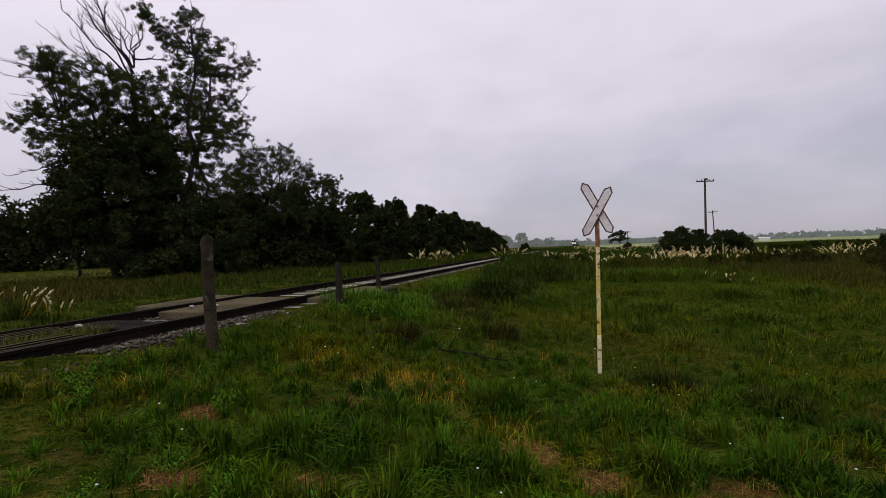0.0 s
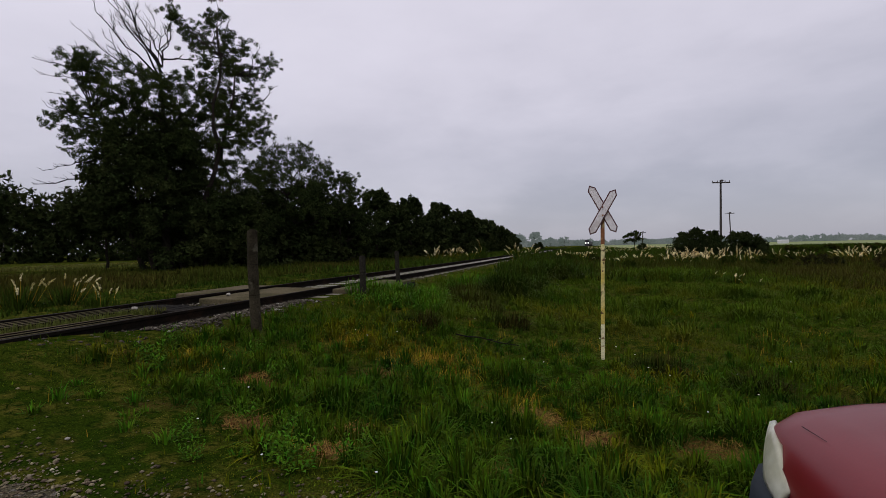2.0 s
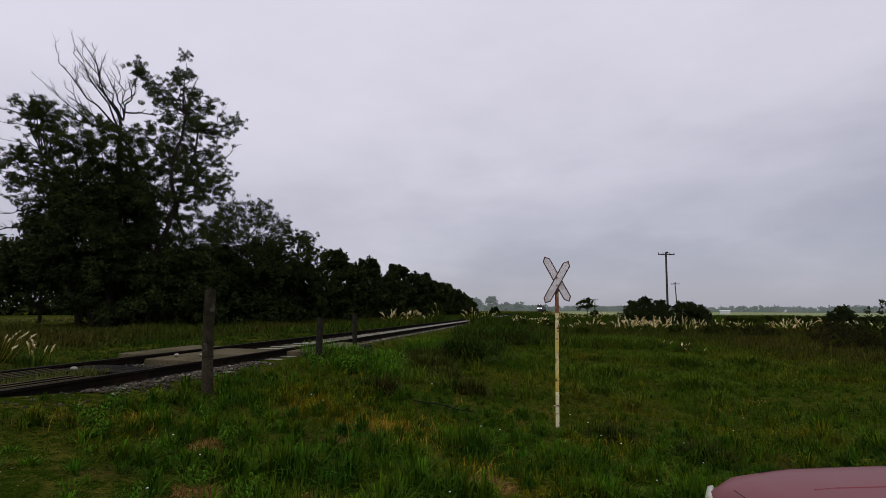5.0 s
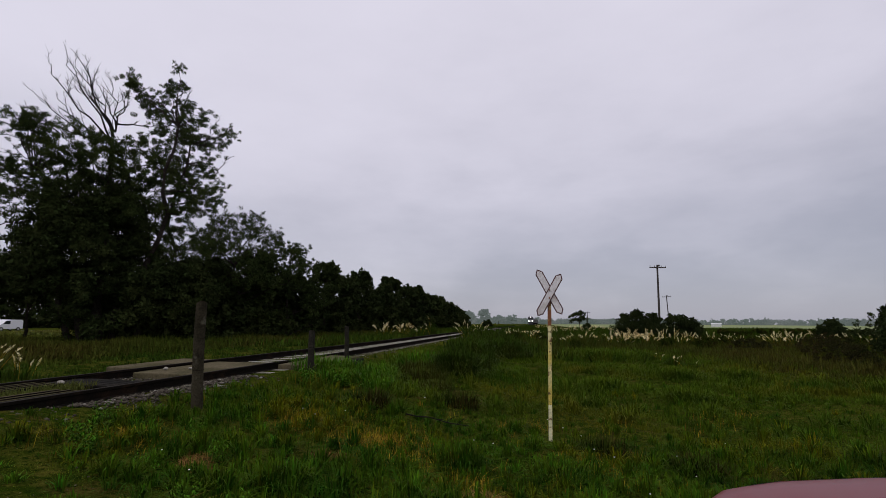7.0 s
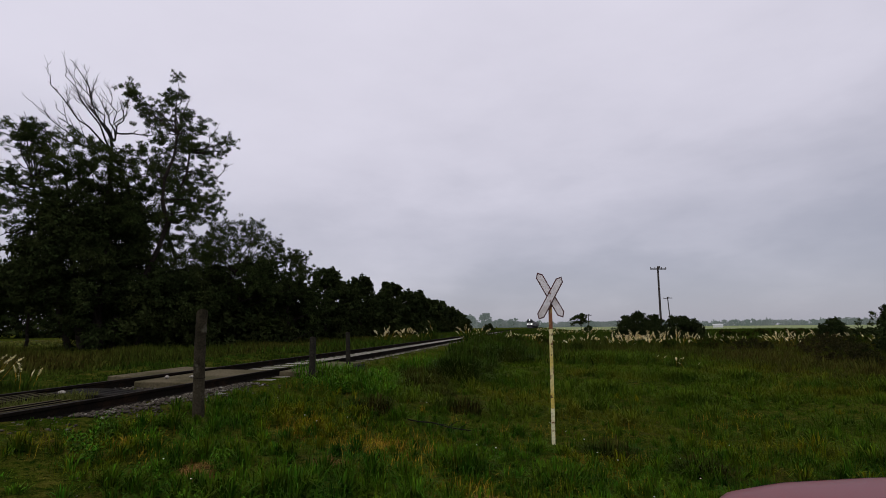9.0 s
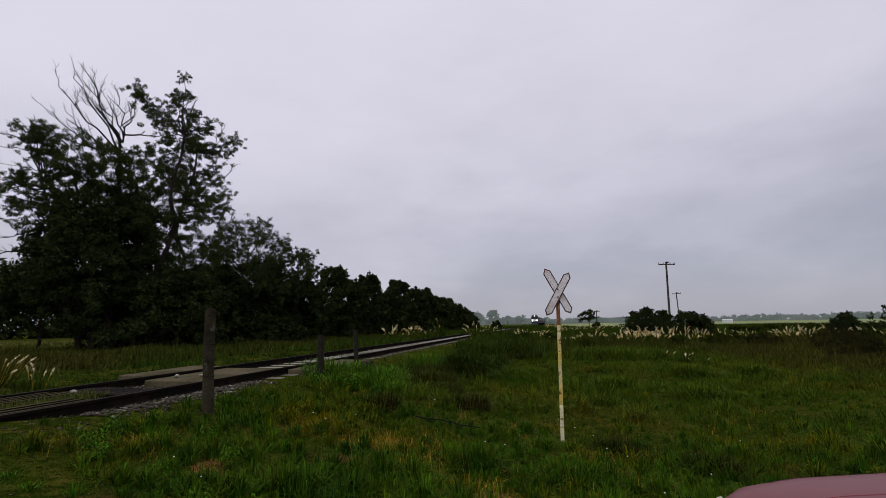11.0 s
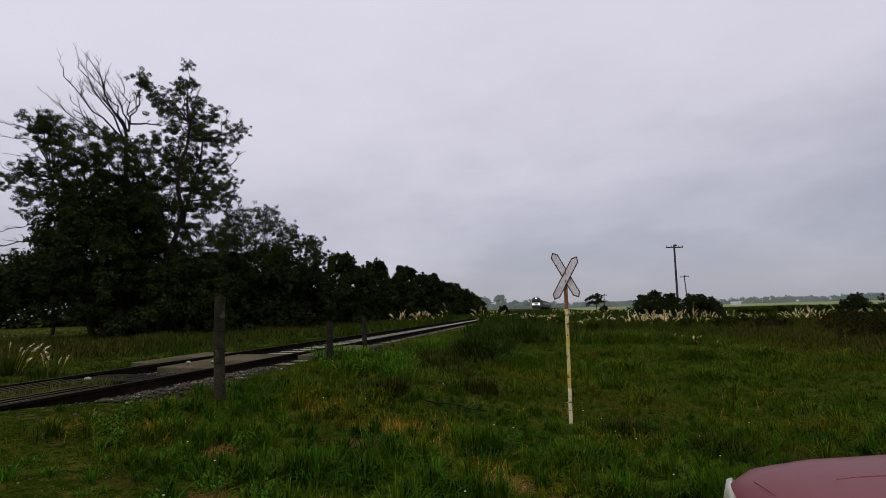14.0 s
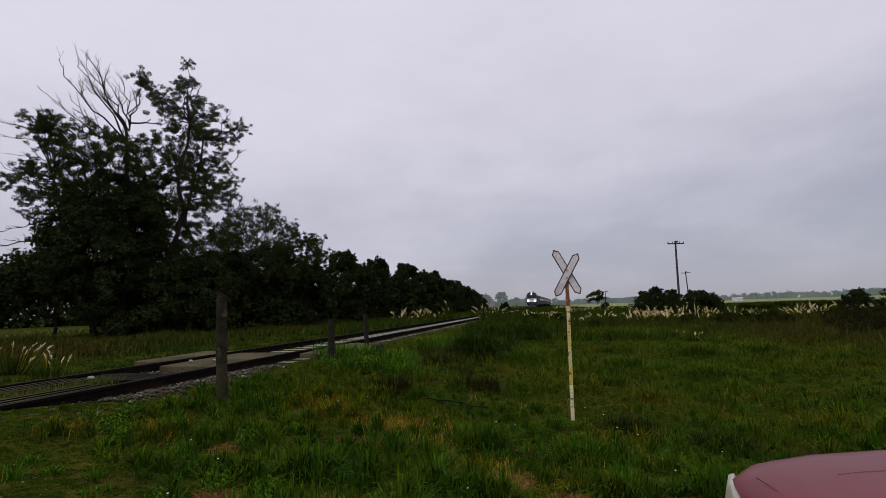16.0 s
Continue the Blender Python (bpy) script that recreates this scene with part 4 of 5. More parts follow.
    for a, b, r in (((215, 150), (105, 20), 0.06), ((216, 150), (128, 5), 0.06), ((218, 140), (155, 0), 0.07), ((219, 130), (170, 12), 0.05), ((220, 120), (188, 25), 0.05), ((220, 130), (235, 25), 0.05), ((222, 115), (282, 75), 0.06),
                    ((190, 150), (120, 60), 0.05), ((180, 150), (75, 100), 0.05), ((110, 165), (50, 100), 0.045), ((130, 150), (75, 85), 0.04), ((70, 150), (5, 105), 0.035),
                    ((120, 240), (25, 185), 0.04), ((110, 330), (5, 310), 0.045), ((100, 300), (20, 290), 0.03), ((390, 130), (412, 35), 0.035), ((340, 60), (350, 0), 0.035), ((330, 60), (318, 5), 0.035), ((420, 170), (448, 105), 0.03), ((218, 130), (140, -8), 0.05), ((221, 120), (205, 5), 0.045), ((170, 150), (92, 70), 0.04), ((90, 170), (20, 140), 0.03), ((330, 50), (338, -12), 0.025), ((110, 200), (40, 165), 0.03)):
        dead = bmesh.new()
        bare_branch(P(*a), P(b[0], b[1] + 32, rnd.uniform(-1, 1)), r * 0.85, dead, rnd, 2)
        part("dead_branch", dead, "deadwood", t, "bare grey dead branch")
    return t


big_gum()


def bushy_tree(x, y, h, w, seed, label, group="", mat="darkleaf", per=150, size=0.36, bottom=0.06, name="tree", category="tree", clumps=46, open_top=0.0, depth=None, puff=1.0):
    t = thing(name, pose(x, y, float(ground_z(x, y)), 0, 0, 40), label, category, group)
    rnd = random.Random(seed)
    tr = bmesh.new()
    top = limb((0, 0, -0.1), (rnd.uniform(-0.3, 0.3), 0, h * 0.8), 0.022 * h, 0.006 * h, tr, rnd, 0.06, 7, 7)
    c, r = [], []
    for k in range(clumps):
        z = rnd.uniform(bottom, 1) ** (0.8 if not open_top else 0.6)
        half = (math.sin(math.pi * (0.25 + 0.70 * z)) ** 0.7) * w / 2
        a, q = rnd.uniform(0, 6.283), rnd.uniform(0.2, 1) ** 0.5
        c.append(Vector((half * q * math.cos(a), (depth or 1.0) * half * q * math.sin(a), h * 0.96 * z)))
        r.append(puff * rnd.uniform(0.07, 0.14) * min(w, h) * (1 - 0.3 * z))
        if k % 3 == 0:
            limb(top[min(6, int(z * 7))], c[-1], 0.006 * h, 0.002 * h, tr, rnd, 0.12, 5, 4)
    part("trunk", tr, "bark", t)
    leaves("crown", c, r, per, size, mat, t, 0.85, 0.2, *((20, 0.27) if mat == "leaf" else (11, 0.42)))
    return t


bushy_tree(-22.0, 33.2, 9.4, 9.8, 5, "broad gum tree with an open ragged crown", "trees along the line", "leaf", 620, 0.11, 0.3, clumps=80)
bushy_tree(-20.0, 37.5, 7.7, 7.0, 6, "dark gum tree with a ragged crown", "trees along the line", "leaf", 480, 0.125, 0.05, clumps=64)
for k, (x, y, h, w) in enumerate([(-23.5, 31.5, 5.6, 8), (-22.0, 35, 6.6, 7), (-21.3, 41, 5.8, 5), (-20.4, 46, 7.2, 4.6), (-21.0, 51.5, 6.4, 5), (-20.5, 56, 7.2, 5), (-20.6, 63, 6.8, 6), (-20.7, 70, 7.8, 5.4), (-20.5, 78, 7.1, 6), (-20.4, 86, 7.4, 6), (-20.0, 95, 6.6, 7), (-19.8, 104, 6.6, 7),
                                   (-19.6, 113, 5.6, 7), (-19.2, 121, 4.8, 6.4), (-18.9, 128, 3.6, 6)]):
    bushy_tree(x, y, h, w, 20 + k, "dense dark tree in a row along the railway", "trees along the line", "darkleaf", 150, 0.21 + 0.0027 * y, 0.0, clumps=76, puff=1.15)
for k, (x, y, h, w) in enumerate([(-34, 17, 5.2, 6), (-38, 21, 5.6, 7), (-32.5, 26.5, 5.4, 6), (-37, 12, 5.0, 6)]):
    bushy_tree(x, y, h, w, 50 + k, "dark bushy tree at the edge of the field", "trees along the line", "darkleaf", 190, 0.24, 0.42, clumps=60)
# bushes in the eastern meadow
for k, (x, y, h, w) in enumerate([(9.9, 58, 2.8, 2.2), (11.2, 58, 3.2, 2.4), (12.8, 58.5, 2.9, 2.4), (16.0, 60, 2.7, 4.0), (17.4, 60.5, 2.3, 2.4), (28.9, 55, 2.15, 2.2), (20.3, 30.6, 2.9, 5.0), (22.8, 32.0, 3.8, 5.6)]):
    bushy_tree(x, y, h, w, 80 + k, "dark rounded evergreen bush in the meadow", "bushes", "darkleaf", 125, 0.17, 0.0, "bush", "bush", 70, puff=1.6)
# brambles and brown thicket on the east side of the meadow
for k, (x, y, h, w) in enumerate([(13.4, 20, 0.42, 2.4), (15.6, 21.5, 0.6, 2.6), (13.8, 24.4, 0.55, 2.6), (16.6, 24.6, 0.75, 3.0), (15.2, 28, 0.8, 3.2), (18.4, 26.6, 0.95, 3.4), (19.5, 23, 0.8, 3.2), (17.5, 19.5, 0.5, 2.6), (21.5, 27, 1.1, 3.4), (16.8, 32, 1.0, 3.2), (13.6, 34.5, 0.8, 3.0), (19, 36.5, 1.1, 4.0)]):
    bushy_tree(x, y, h, w, 640 + k, "low tangled brown thicket of brambles", "thickets", "bramble", 170, 0.065, 0.0, "bramble_bush", "bush", 40, puff=2.0)
srnd = random.Random(21)
for n in range(22):
    x = -1 + 42 * (n + srnd.uniform(-0.4, 0.4)) / 22
    h = srnd.uniform(0.5, 0.95)
    bushy_tree(x, 35 + 0.22 * x + srnd.uniform(-1, 9), h, h * srnd.uniform(1.3, 2.2), 500 + n, "low scrubby bush among tall weeds", "scrub", "tussock", 90, 0.10, 0.0, "bush", "bush", 30, puff=1.7)
bushy_tree(12.9, 150, 5.4, 7.0, 99, "small spreading tree with an open crown beyond the meadow", "", "leaf", 110, 0.34, 0.35, clumps=30)
bushy_tree(12.0, 120, 1.8, 2.0, 98, "small dark bush beyond the meadow", "bushes", "darkleaf", 140, 0.2, 0.0, "bush", "bush", 30, puff=1.6)
bushy_tree(-11.4, 124, 1.9, 2.6, 97, "dark round bush on the railway bank", "bushes", "darkleaf", 140, 0.26, 0.0, "bush", "bush", 34, puff=1.6)


# ---- pampas grass ----
def pampas(x, y, n, h, seed, plume=0.5, leaf=260, spread=0.4):
    """A fountain of narrow leaves with drooping feathery plumes on thin stems."""
    t = thing("pampas_grass", pose(x, y, float(ground_z(x, y))), "clump of pampas grass with pale feathery plumes", "pampas grass", "pampas grass")
    rnd = np.random.default_rng(seed)
    a, q = rnd.uniform(0, 6.28, leaf), rnd.uniform(0, spread, leaf)
    hh = rnd.uniform(0.45, 0.85, leaf) * h
    blades("foliage", q * np.cos(a), q * np.sin(a), hh, np.full(leaf, 0.022), "verge", 0.9, t, np.zeros(leaf) - 0.03, a, kind="", arch=leaf < 100)
    for k in range(n):
        a, q, l = rnd.uniform(0, 6.28), rnd.uniform(0.05, 1.0), h * rnd.uniform(0.5, 1.1)
        lean = q * 0.7
        m = pose(spread * q * math.cos(a), spread * q * math.sin(a), 0) @ Matrix.Rotation(lean, 4, Vector((-math.sin(a), math.cos(a), 0)))
        st = part("stem", rod(0.007, 0.005, l * 0.8, m, 4), "straw", t)
        nf, size = 60, plume * rnd.uniform(0.6, 1.15)
        u = rnd.uniform(0, 1, nf)
        wid = size * rnd.uniform(0.13, 0.24) * np.sin(np.pi * (0.12 + 0.80 * u)) ** 0.8
        fa, bow = rnd.uniform(0, 6.28, nf), rnd.uniform(0.1, 0.6)
        axis_p = np.stack([bow * size * u * u * math.cos(a), bow * size * u * u * math.sin(a), l * 0.74 + size * (u - 0.3 * bow * u * u)], -1)
        tip = axis_p + np.stack([wid * np.cos(fa), wid * np.sin(fa), size * rnd.uniform(-0.08, 0.14, nf)], -1)
        cross = np.stack([-np.sin(fa), np.cos(fa), np.zeros(nf)], -1) * size * 0.035
        fv = np.stack([axis_p - cross, axis_p + cross, tip + cross * 0.5, tip - cross * 0.5], 1).reshape(-1, 3)
        fv = fv @ np.array(m.to_3x3()).T + np.array(m.translation)
        raw("plume", fv, np.arange(nf * 4).reshape(-1, 4), "plume", st)["label"] = "cream feathery plume"
    return t


for k, (x, y, n, h) in enumerate([(-11.9, 7.2, 10, 0.8), (-11.5, 7.9, 9, 0.75), (-10.0, 7.6, 6, 0.55), (-13.0, 6.5, 10, 0.9), (-11.9, 38.5, 16, 1.2), (-10.6, 39.5, 18, 1.3), (-9.6, 41, 8, 1.0), (-8.9, 43, 3, 1.9), (-5.2, 38, 8, 1.2), (-4.4, 40, 8, 1.2), (-4.7, 36, 6, 0.9),
                                  (-2.6, 44, 4, 1.1), (2.3, 40, 5, 1.0), (6.0, 22.7, 4, 0.5), (5.55, 24.6, 2, 0.5), (6.3, 21.0, 2, 0.35)]):
    pampas(x, y, n, h, 200 + k, 0.20 if h < 1.1 else 0.42, 160)
prnd = random.Random(11)
# the great clump, then smaller ones along the weed bank
for k, (x, y, n, h, q) in enumerate([(6.9, 41.5, 26, 1.25, 0.9), (8.0, 42.5, 26, 1.3, 0.9), (8.9, 42, 16, 1.2, 0.7), (9.9, 43.5, 8, 1.1, 0.6), (10.6, 44, 6, 1.5, 0.4), (11.6, 44.5, 9, 1.3, 0.6), (12.8, 45, 7, 1.1, 0.6), (18.6, 42.5, 15, 1.2, 0.9), (20.0, 43, 13, 1.15, 0.9), (22, 44, 6, 1.1, 0.7)]):
    pampas(x, y, n, h, 260 + k, 0.46, 130, q)
for k in range(34):
    x = -2 + 44 * (k + prnd.uniform(-0.5, 0.5)) / 34
    pampas(x, 38 + 0.22 * x + prnd.uniform(-2.5, 8), prnd.choice([1, 2, 3, 4, 6, 8]), prnd.uniform(0.85, 1.25), 300 + k, prnd.uniform(0.26, 0.42), 80, prnd.uniform(0.4, 0.9))
for k in range(40):
    y = 48 + 4.5 * k
    pampas(float(track_x(y)) + 4.5 + prnd.uniform(0, 12 + 0.06 * y), y, prnd.randint(5, 10), prnd.uniform(0.8, 1.2), 400 + k, prnd.uniform(0.35, 0.6), 60, 0.8)


# ---- tussocks, weeds and litter in the grass ----
def tussock(x, y, r, h, mat, n, label):
    a, q = rng.uniform(0, 6.28, n), r * np.sqrt(rng.uniform(0, 1, n))
    ob = blades("tussock", q * np.cos(a), q * np.sin(a), h * rng.uniform(0.5, 1.1, n), np.full(n, 0.009 + 0.0005 * y), mat, 0.75, None, np.zeros(n) - 0.04, a + rng.normal(0, 0.6, n), kind="", arch=True)
    ob.matrix_world = pose(x, y, float(ground_z(x, y)))
    return tagged(ob, label, "grass tuft", "tussocks")


# dark blades of the first two stand in for shaded hollows
for x, y, r, h in [(0.99, 6.4, 0.34, 0.32), (1.97, 5.75, 0.3, 0.28), (2.6, 4.9, 0.3, 0.22), (-2.6, 7.2, 0.35, 0.34), (-1.34, 8.3, 0.42, 0.32)]:
    tussock(x, y, r, h, "tussock", 500, "dark tussock of coarse grass")
for x, y, r, h in [(0.61, 3.89, 0.26, 0.30), (1.45, 4.1, 0.28, 0.28), (-0.8, 5.0, 0.3, 0.28), (0.3, 4.9, 0.3, 0.24), (-1.0, 3.3, 0.22, 0.26), (-2.1, 3.3, 0.24, 0.28), (1.2, 3.1, 0.22, 0.24)]:
    tussock(x, y, r, h, "grass", 420, "thick arching tussock of green grass")
for x, y, r, h in [(3.4, 11.5, 0.5, 0.36), (6.5, 17, 0.6, 0.42), (9, 14, 0.6, 0.4), (4.5, 16.5, 0.6, 0.4), (1.8, 13, 0.5, 0.34), (3.5, 24.5, 1.5, 0.62), (2.6, 26, 1.3, 0.6), (5.0, 27, 1.2, 0.5)]:
    tussock(x, y, r, h, "meadow", 700, "soft hummock of meadow grass")
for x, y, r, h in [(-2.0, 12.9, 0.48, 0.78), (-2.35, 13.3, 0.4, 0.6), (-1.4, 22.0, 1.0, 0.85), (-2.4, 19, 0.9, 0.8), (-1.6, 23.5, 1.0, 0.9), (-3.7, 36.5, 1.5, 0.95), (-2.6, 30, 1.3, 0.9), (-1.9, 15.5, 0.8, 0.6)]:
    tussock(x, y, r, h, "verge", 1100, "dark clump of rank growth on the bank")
for x, y, r, h in [(-4.75, 9.8, 0.5, 0.42), (-4.4, 10.4, 0.5, 0.4), (-3.9, 9.0, 0.4, 0.34), (-3.6, 10.6, 0.5, 0.4), (-3.3, 9.5, 0.4, 0.36), (-3.0, 8.9, 0.3, 0.3), (-3.4, 14, 0.6, 0.5)]:
    tussock(x, y, r, h, "weed", 520, "bright green weeds growing on the bank")
for x, y, r, h in [(-2.67, 11.4, 0.6, 0.36), (-2.2, 10.2, 0.5, 0.28), (-3.0, 12.6, 0.6, 0.4)]:
    tussock(x, y, r, h, "rank", 600, "brownish weeds on the bank")


def leafy_weed(x, y, h, spread, seed):
    """Upright weed: several leaning stems with lance-shaped leaves all the way up."""
    t = thing("weed", pose(x, y, float(ground_z(x, y)) - 0.01), "bright green broad-leaved weed with lance-shaped leaves", "weed", "broad-leaved weeds")
    rnd = np.random.default_rng(seed)
    v, f = [], []
    for k in range(int(6 + 5 * spread / 0.15)):
        a, q, l = rnd.uniform(0, 6.283), spread * rnd.uniform(0, 1) ** 0.6, h * rnd.uniform(0.55, 1.1)
        foot = np.array([0.35 * q * math.cos(a), 0.35 * q * math.sin(a), 0.0])
        top = np.array([q * math.cos(a), q * math.sin(a), l])
        for i in range(13):
            u = (i + 1) / 13
            b = i * 2.4 + a
            n = 0.32 * h * (1.1 - 0.55 * u) * rnd.uniform(0.7, 1.2)
            o = foot + (top - foot) * u
            d = np.array([math.cos(b), math.sin(b), 0.55 + 0.5 * u]) * n / 1.2
            s = np.array([-math.sin(b), math.cos(b), 0.0]) * n * 0.17
            m = o + d * 0.5 + np.array([0, 0, 0.08 * n])
            e = o + d - np.array([0, 0, 0.25 * n])
            j = len(v)
            v += [o, m + s, m - np.array([0, 0, 0.05 * n]), m - s, e]
            f += [(j, j + 1, j + 2), (j, j + 2, j + 3), (j + 1, j + 4, j + 2), (j + 2, j + 4, j + 3)]
    raw("leaves", v, f, "weed", t)
    stem = bmesh.new()
    rod(0.004, 0.002, h * 0.9, sides=5, bm=stem)
    part("stem", stem, "verge", t)


for k, (x, y, h, q) in enumerate([(-2.55, 2.05, 0.17, 0.14), (-1.75, 2.0, 0.22, 0.18), (-1.55, 1.85, 0.2, 0.16), (-2.5, 2.6, 0.18, 0.14), (-4.3, 3.5, 0.26, 0.22), (-4.05, 3.25, 0.22, 0.18), (-1.95, 2.4, 0.2, 0.16), (-1.35, 2.15, 0.2, 0.15), (-3.3, 3.2, 0.18, 0.15),
                                  (-0.75, 2.35, 0.16, 0.14), (-2.9, 3.6, 0.2, 0.16), (-3.7, 4.3, 0.2, 0.18), (-0.2, 3.1, 0.18, 0.15), (-3.6, 8.6, 0.35, 0.3), (-4.2, 8.3, 0.35, 0.3), (-3.1, 9.7, 0.36, 0.3), (-4.7, 4.2, 0.2, 0.18), (-2.2, 1.75, 0.14, 0.12)]):
    leafy_weed(x, y, h, q, 900 + k)


wr = random.Random(5)
wx, wy, wh, waz = [], [], [], []
for k in range(120):
    x, y, s = wr.uniform(-4.4, 2.2), wr.uniform(1.9, 6.0), wr.uniform(0.06, 0.16)
    if growth(np.array([x]), np.array([y]))[0] > 0.6:
        for i in range(30):
            a, q = wr.uniform(0, 6.28), wr.uniform(0, 0.07)
            wx.append(x + q * math.cos(a)), wy.append(y + q * math.sin(a)), wh.append(s * wr.uniform(0.5, 1.1)), waz.append(a)
blades("weeds", np.array(wx), np.array(wy), np.array(wh), np.full(len(wx), 0.013), "weed", 0.8, az=np.array(waz), label="broad-leaved green weeds in the grass")
for k in range(34):
    x, y = wr.uniform(-4, 4), wr.uniform(1.6, 8)
    if growth(np.array([x]), np.array([y]))[0] > 0.5:
        b = bmesh.new()
        bmesh.ops.create_icosphere(b, subdivisions=1, radius=0.007 + 0.0006 * y, matrix=Matrix.Translation((0, 0, 0.16)) @ Matrix.Diagonal((1, 1, 0.5, 1)))
        st = part("flower_stem", rod(0.0025, 0.002, 0.16, sides=4), "weed")
        st.matrix_world = pose(x, y, float(ground_z(x, y)))
        tagged(st, "tiny white wildflower on a thin stem", "flower", "wildflowers")
        b2 = part("bloom", b, "sign", st, "white bloom")
tw = bmesh.new()
trnd = random.Random(8)
pts = limb((-0.5, 0, 0.16), (0.42, -0.1, 0.05), 0.010, 0.006, tw, trnd, 0.08, 5, 6)
for i in (3, 4, 5):
    limb(pts[i], pts[i] + Vector((0.12, 0.05, trnd.uniform(-0.05, 0.22))), 0.006, 0.003, tw, trnd, 0.2, 4, 4)
fallen = part("fallen_branch", tw, "deadwood")
fallen.matrix_world = pose(-1.25, 6.3, float(ground_z(-1.25, 6.3)) + 0.08)
tagged(fallen, "dry fallen twig lying across the grass", "branch")


# ---- the far road, woods and horizon ----
far_road = part("far_road", box(7.0, 900, 0.06, pose(-84, 200, -0.49)), "asphalt")
tagged(far_road, "asphalt highway beyond the trees", "road", kind="structure")


def woods(name, x0, y0, x1, y1, n, h, size, mat, label, per=70, puff=1.0):
    rnd = random.Random(len(label))
    c, r = [], []
    for k in range(n):
        u = rnd.uniform(0, 1)
        hh = h * (0.78 + 0.14 * math.sin(u * 97) * math.sin(u * 37 + 1) + 0.08 * math.sin(u * 331))
        z = rnd.uniform(0.0, 1) ** 1.2
        c.append((x0 + (x1 - x0) * u + rnd.uniform(-1, 1) * h * 0.25, y0 + (y1 - y0) * u + rnd.uniform(-1, 1) * h * 0.25, hh * z))
        r.append(puff * h * rnd.uniform(0.08, 0.2))
    return tagged(leaves(name, c, r, per, size, mat), label, "woods", kind="stuff")


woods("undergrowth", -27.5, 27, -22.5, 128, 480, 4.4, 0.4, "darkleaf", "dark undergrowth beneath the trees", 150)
woods("woods", -140, 20, -98, 190, 1000, 19.5, 1.15, "darkleaf", "dark woods beyond the highway", 55, 1.15)
woods("woods", -92, 190, -60, 330, 300, 14, 1.5, "darkleaf", "dark woods along the highway far off", 60)
pasture = sheet("pasture", axis([(14, 62, 8), (62, 202, 20), (202, 2602, 200)]), axis([(150, 400, 20), (400, 2400, 200)]), "pasture", 0.12)
tagged(pasture, "far bright green pasture reaching to the woods", "field", kind="structure")
# horizon woods and far trees carry their haze in colour and emission
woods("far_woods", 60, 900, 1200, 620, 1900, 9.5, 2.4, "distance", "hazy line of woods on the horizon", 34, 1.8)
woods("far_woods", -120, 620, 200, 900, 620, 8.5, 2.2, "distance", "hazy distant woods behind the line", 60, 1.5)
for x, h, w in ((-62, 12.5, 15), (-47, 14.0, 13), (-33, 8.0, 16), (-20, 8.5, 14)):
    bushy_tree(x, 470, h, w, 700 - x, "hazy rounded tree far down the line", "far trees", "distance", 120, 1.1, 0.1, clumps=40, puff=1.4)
woods("hedge", 22, 66, 110, 96, 700, 0.75, 0.24, "tussock", "low dark hedge along the edge of the pasture", 70, 1.3)
shed = thing("shed", pose(108.5, 330, -0.2, 0, 0, -20), "low pale metal shed far off in the pasture", "shed")
part("wall", box(5.4, 3.4, 1.7, pose(0, 0, 0.85)), "roof", shed)
part("roof", outline([(-1.9, 0), (0, 0.45), (1.9, 0)], 5.8, pose(-2.9, 0, 1.7, 90, 0, 90)), "roof", shed)


# ---- moving things ----
def front_z(t):
    return 381 - 14.9 * t


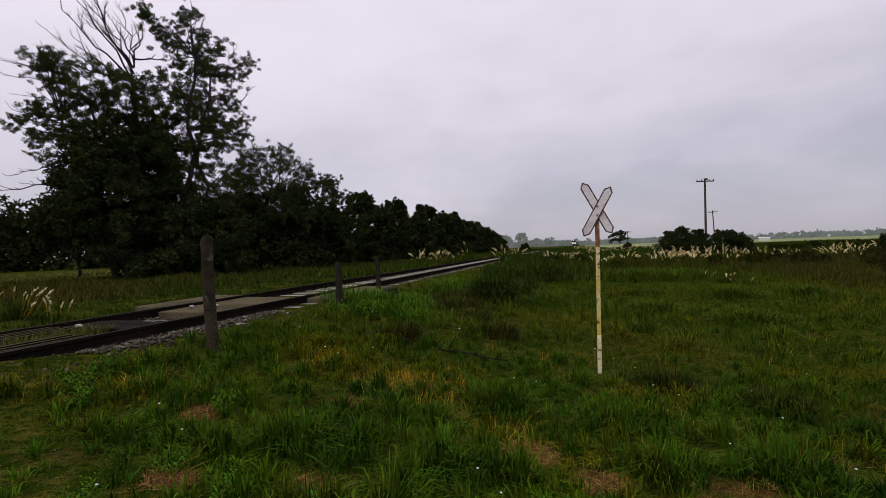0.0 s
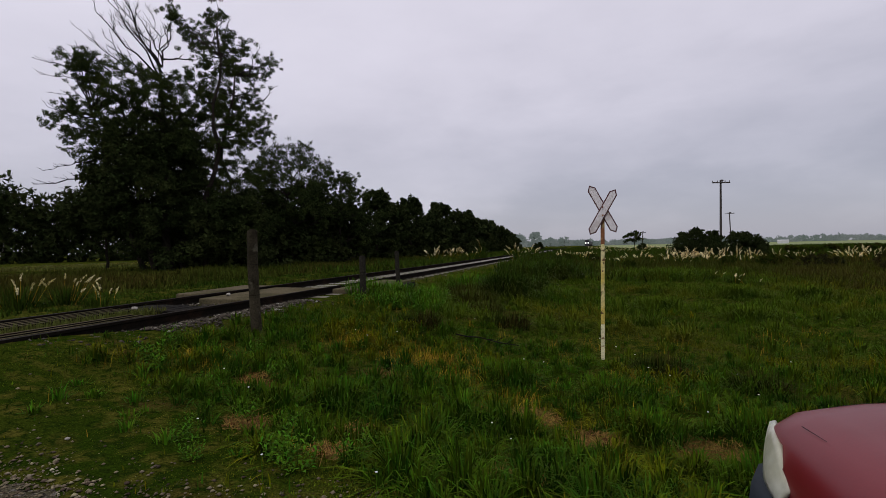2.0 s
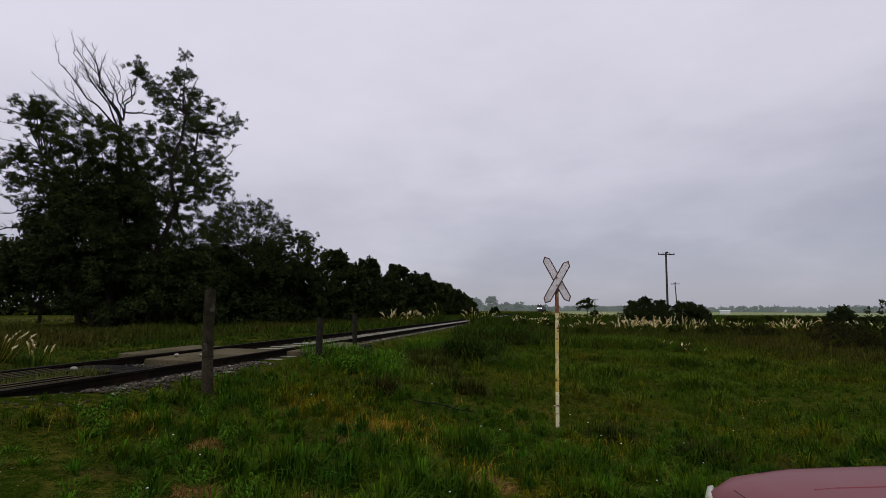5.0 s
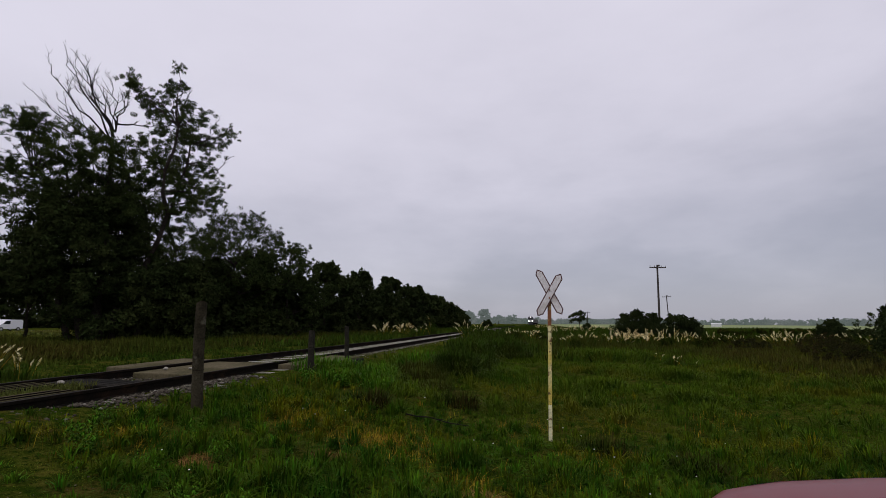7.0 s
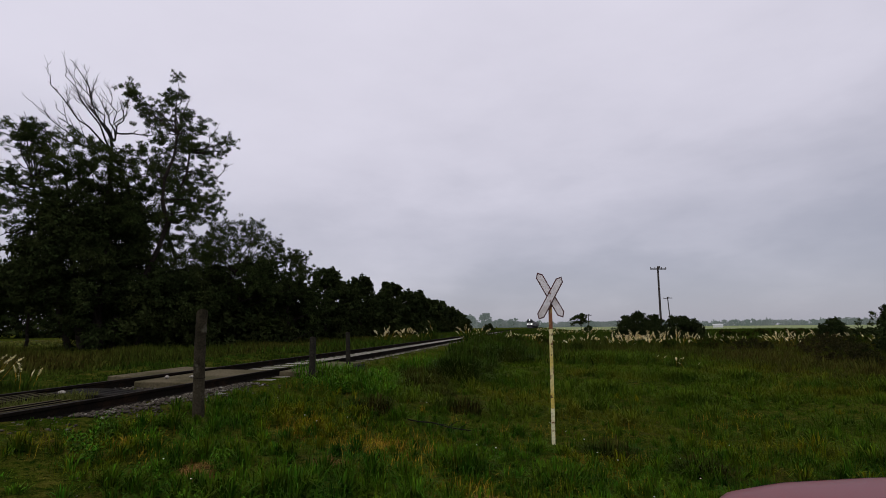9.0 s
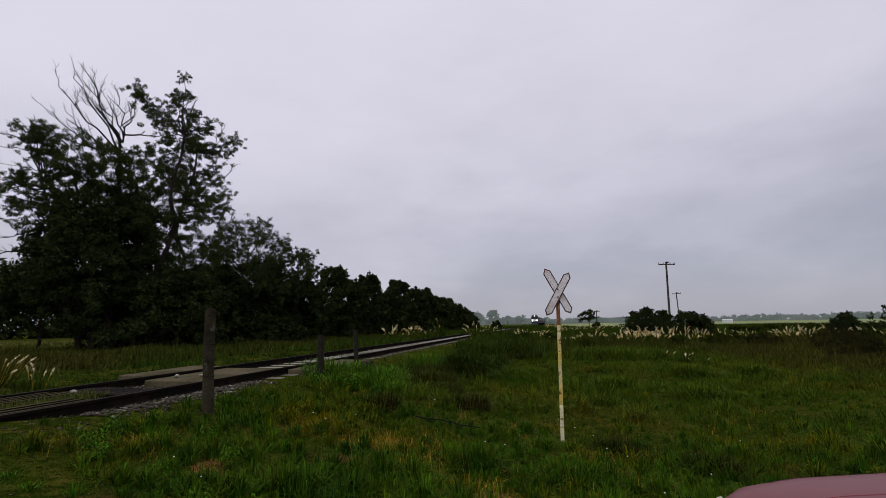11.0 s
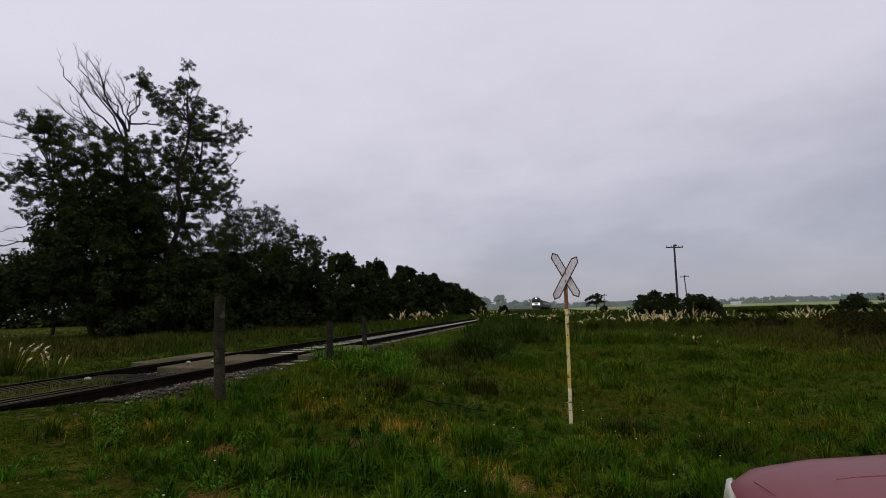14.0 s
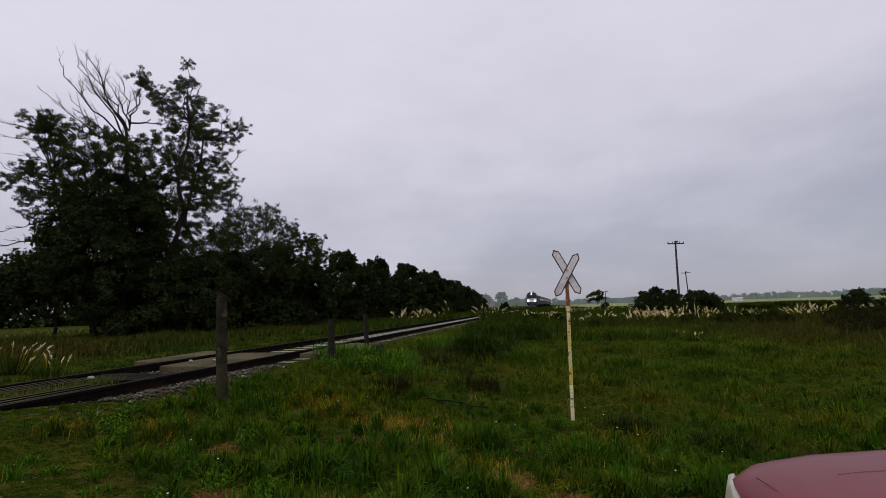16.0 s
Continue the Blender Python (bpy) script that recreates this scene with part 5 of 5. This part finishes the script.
def locomotive():
    t = thing("locomotive", pose(0, 0, 0), "dark diesel locomotive with a white front band and lit headlamps", "locomotive")
    part("body", box(2.9, 15.5, 2.5, pose(0, 8.1, 2.35), 0.12), "loco", t)
    cab = loft([[(-1.42, y, z0), (1.42, y, z0), (1.42, y, 3.65), (1.0, y, 4.25), (-1.0, y, 4.25), (-1.42, y, 3.65)] for y, z0 in ((0.0, 0.9), (3.2, 0.9))])
    part("cab", cab, "loco", t)
    band = part("white_band", box(2.7, 0.08, 0.95, pose(0, -0.04, 2.15), 0.02), "locowhite", t, "white band across the nose")
    part("stripe", box(0.9, 0.03, 0.16, pose(0, -0.09, 2.3), 0.005), "loco", band)
    for s in (-1, 1):
        part("windscreen", box(1.0, 0.06, 0.62, pose(s * 0.62, -0.03, 3.18), 0.02), "glass", t)
        part("headlamp", rod(0.19, 0.19, 0.08, pose(s * 0.95, -0.08, 2.0, 90, 0, 0), 16), "headlamp", t, "bright lit headlamp")
        part("buffer", rod(0.2, 0.2, 0.5, pose(s * 0.88, -0.02, 1.05, 90, 0, 0), 14), "black", t)
        part("horn", rod(0.07, 0.15, 0.5, pose(s * 0.6, 1.0, 4.4, 90, 0, 0), 10), "loco", t)
    part("headlamp", rod(0.11, 0.11, 0.1, pose(0, 0.0, 3.95, 90, 0, 0), 14), "headlamp", t, "bright lit headlamp")
    part("top_lamp", box(0.5, 0.3, 0.22, pose(0, 0.1, 4.3), 0.03), "locowhite", t)
    part("aerial", rod(0.03, 0.02, 0.55, pose(0.2, 1.4, 4.2), 6), "black", t)
    part("underframe", box(2.5, 15.0, 0.4, pose(0, 8.1, 0.95)), "black", t)
    part("cowcatcher", loft([[(-1.2, y, 0.15), (1.2, y, 0.15), (1.25, y + 0.25, 0.85), (-1.25, y + 0.25, 0.85)] for y in (-0.25, 0.05)]), "loco", t)
    for y in (3.0, 13.0):
        part("bogie", box(2.1, 3.4, 0.6, pose(0, y, 0.5), 0.05), "black", t)
        for dy in (-1.1, 1.1):
            part("axle_wheels", rod(0.46, 0.46, 1.75, pose(-0.875, y + dy, 0.46, 0, 90, 0), 18), "rail", t)
    return t


def coach():
    t = thing("coach", pose(0, 0, 0), "dark passenger coach in the approaching train", "railway coach", "coaches of the train")
    part("body", loft([[(-1.45, y, 1.0), (1.45, y, 1.0), (1.45, y, 3.1), (1.0, y, 3.7), (-1.0, y, 3.7), (-1.45, y, 3.1)] for y in (0.4, 23.0)]), "coach", t)
    for s in (-1, 1):
        for k in range(9):
            part("window", box(0.04, 1.4, 0.8, pose(s * 1.455, 2.6 + 2.3 * k, 2.45), 0.01), "glass", t)
    for y in (3.5, 20.0):
        part("bogie", box(2.1, 3.0, 0.95, pose(0, y, 0.50), 0.05), "black", t)
    part("coupling", box(0.3, 0.9, 0.3, pose(0, 0, 1.0)), "black", t)
    return t


loco = locomotive()
first_coach = coach()
coaches = [first_coach] + [copy_thing(first_coach, pose(0, 0, 0)) for k in range(4)]


def road_vehicle(name, label, category, van, mat):
    """A vehicle seen from the side: nose at +y."""
    t = thing(name, pose(0, 0, 0), label, category)
    if van:
        prof = [(2.1, 0.35), (2.15, 0.75), (1.9, 0.98), (1.25, 1.10), (0.65, 1.72), (0.1, 1.86), (-1.95, 1.84), (-2.1, 1.6), (-2.1, 0.35)]
        win = [(1.15, 1.13), (0.70, 1.62), (0.0, 1.66), (0.0, 1.13)]
    else:
        prof = [(2.1, 0.3), (2.15, 0.62), (1.9, 0.80), (1.0, 0.92), (0.3, 1.38), (-0.6, 1.44), (-1.45, 1.08), (-2.1, 0.98), (-2.15, 0.3)]
        win = [(0.85, 0.95), (0.28, 1.31), (-0.58, 1.36), (-1.3, 1.02)]
    m = pose(-0.85, 0, 0, 90, 0, 90)
    part("body", outline(prof, 1.7, m), mat, t)
    part("side_glass", outline(win, 1.73, pose(-0.865, 0, 0, 90, 0, 90)), "glass", t)
    for y in (1.35, -1.35):
        for x in (-0.88, 0.70):
            w = part("wheel", rod(0.32, 0.32, 0.18, pose(x, y, 0.32, 0, 90, 0), 18), "black", t)
            part("hubcap", rod(0.18, 0.18, 0.2, pose(x - 0.01, y, 0.32, 0, 90, 0), 12), "chrome", w)
    for s in (-1, 1):
        part("headlamp", box(0.3, 0.06, 0.16, pose(s * 0.6, 2.12, 0.72), 0.02), "lens", t)
    return t


van = road_vehicle("van", "white delivery van driving on the highway", "van", True, "vanwhite")
saloon = road_vehicle("saloon", "silver saloon car driving on the highway", "car", False, "silver")
dark_car = road_vehicle("estate_car", "dark estate car driving on the highway", "car", True, "loco")


def motions():
    def on_line(y):
        x = float(track_x(y))
        turn = -math.degrees(math.atan(float(track_x(y + 6) - track_x(y - 6)) / 12))
        return pose(x, y, RAIL_TOP + 0.005, 0, 0, turn)

    times = [0, 2, 4, 6, 8, 10, 12, 14, 16]
    walk(loco, [(t, on_line(front_z(t))) for t in times])
    for k, c in enumerate(coaches):
        walk(c, [(t, on_line(front_z(t) + 16.2 + 23.6 * k)) for t in times])
    # along the highway, each at its own pace; the dark car comes the other way
    for ob, x, y, t_pass, pace, turn in ((van, -85.0, 67.5, 7.0, -23.5, 180), (saloon, -85.0, 67.5, 11.93, -19.0, 180), (dark_car, -80.0, 66.5, 11.7, 40.0, 0)):
        walk(ob, [(t, pose(x, y + pace * (t - t_pass), -0.455, 0, 0, turn)) for t in (0, 8, 16)])


motions()
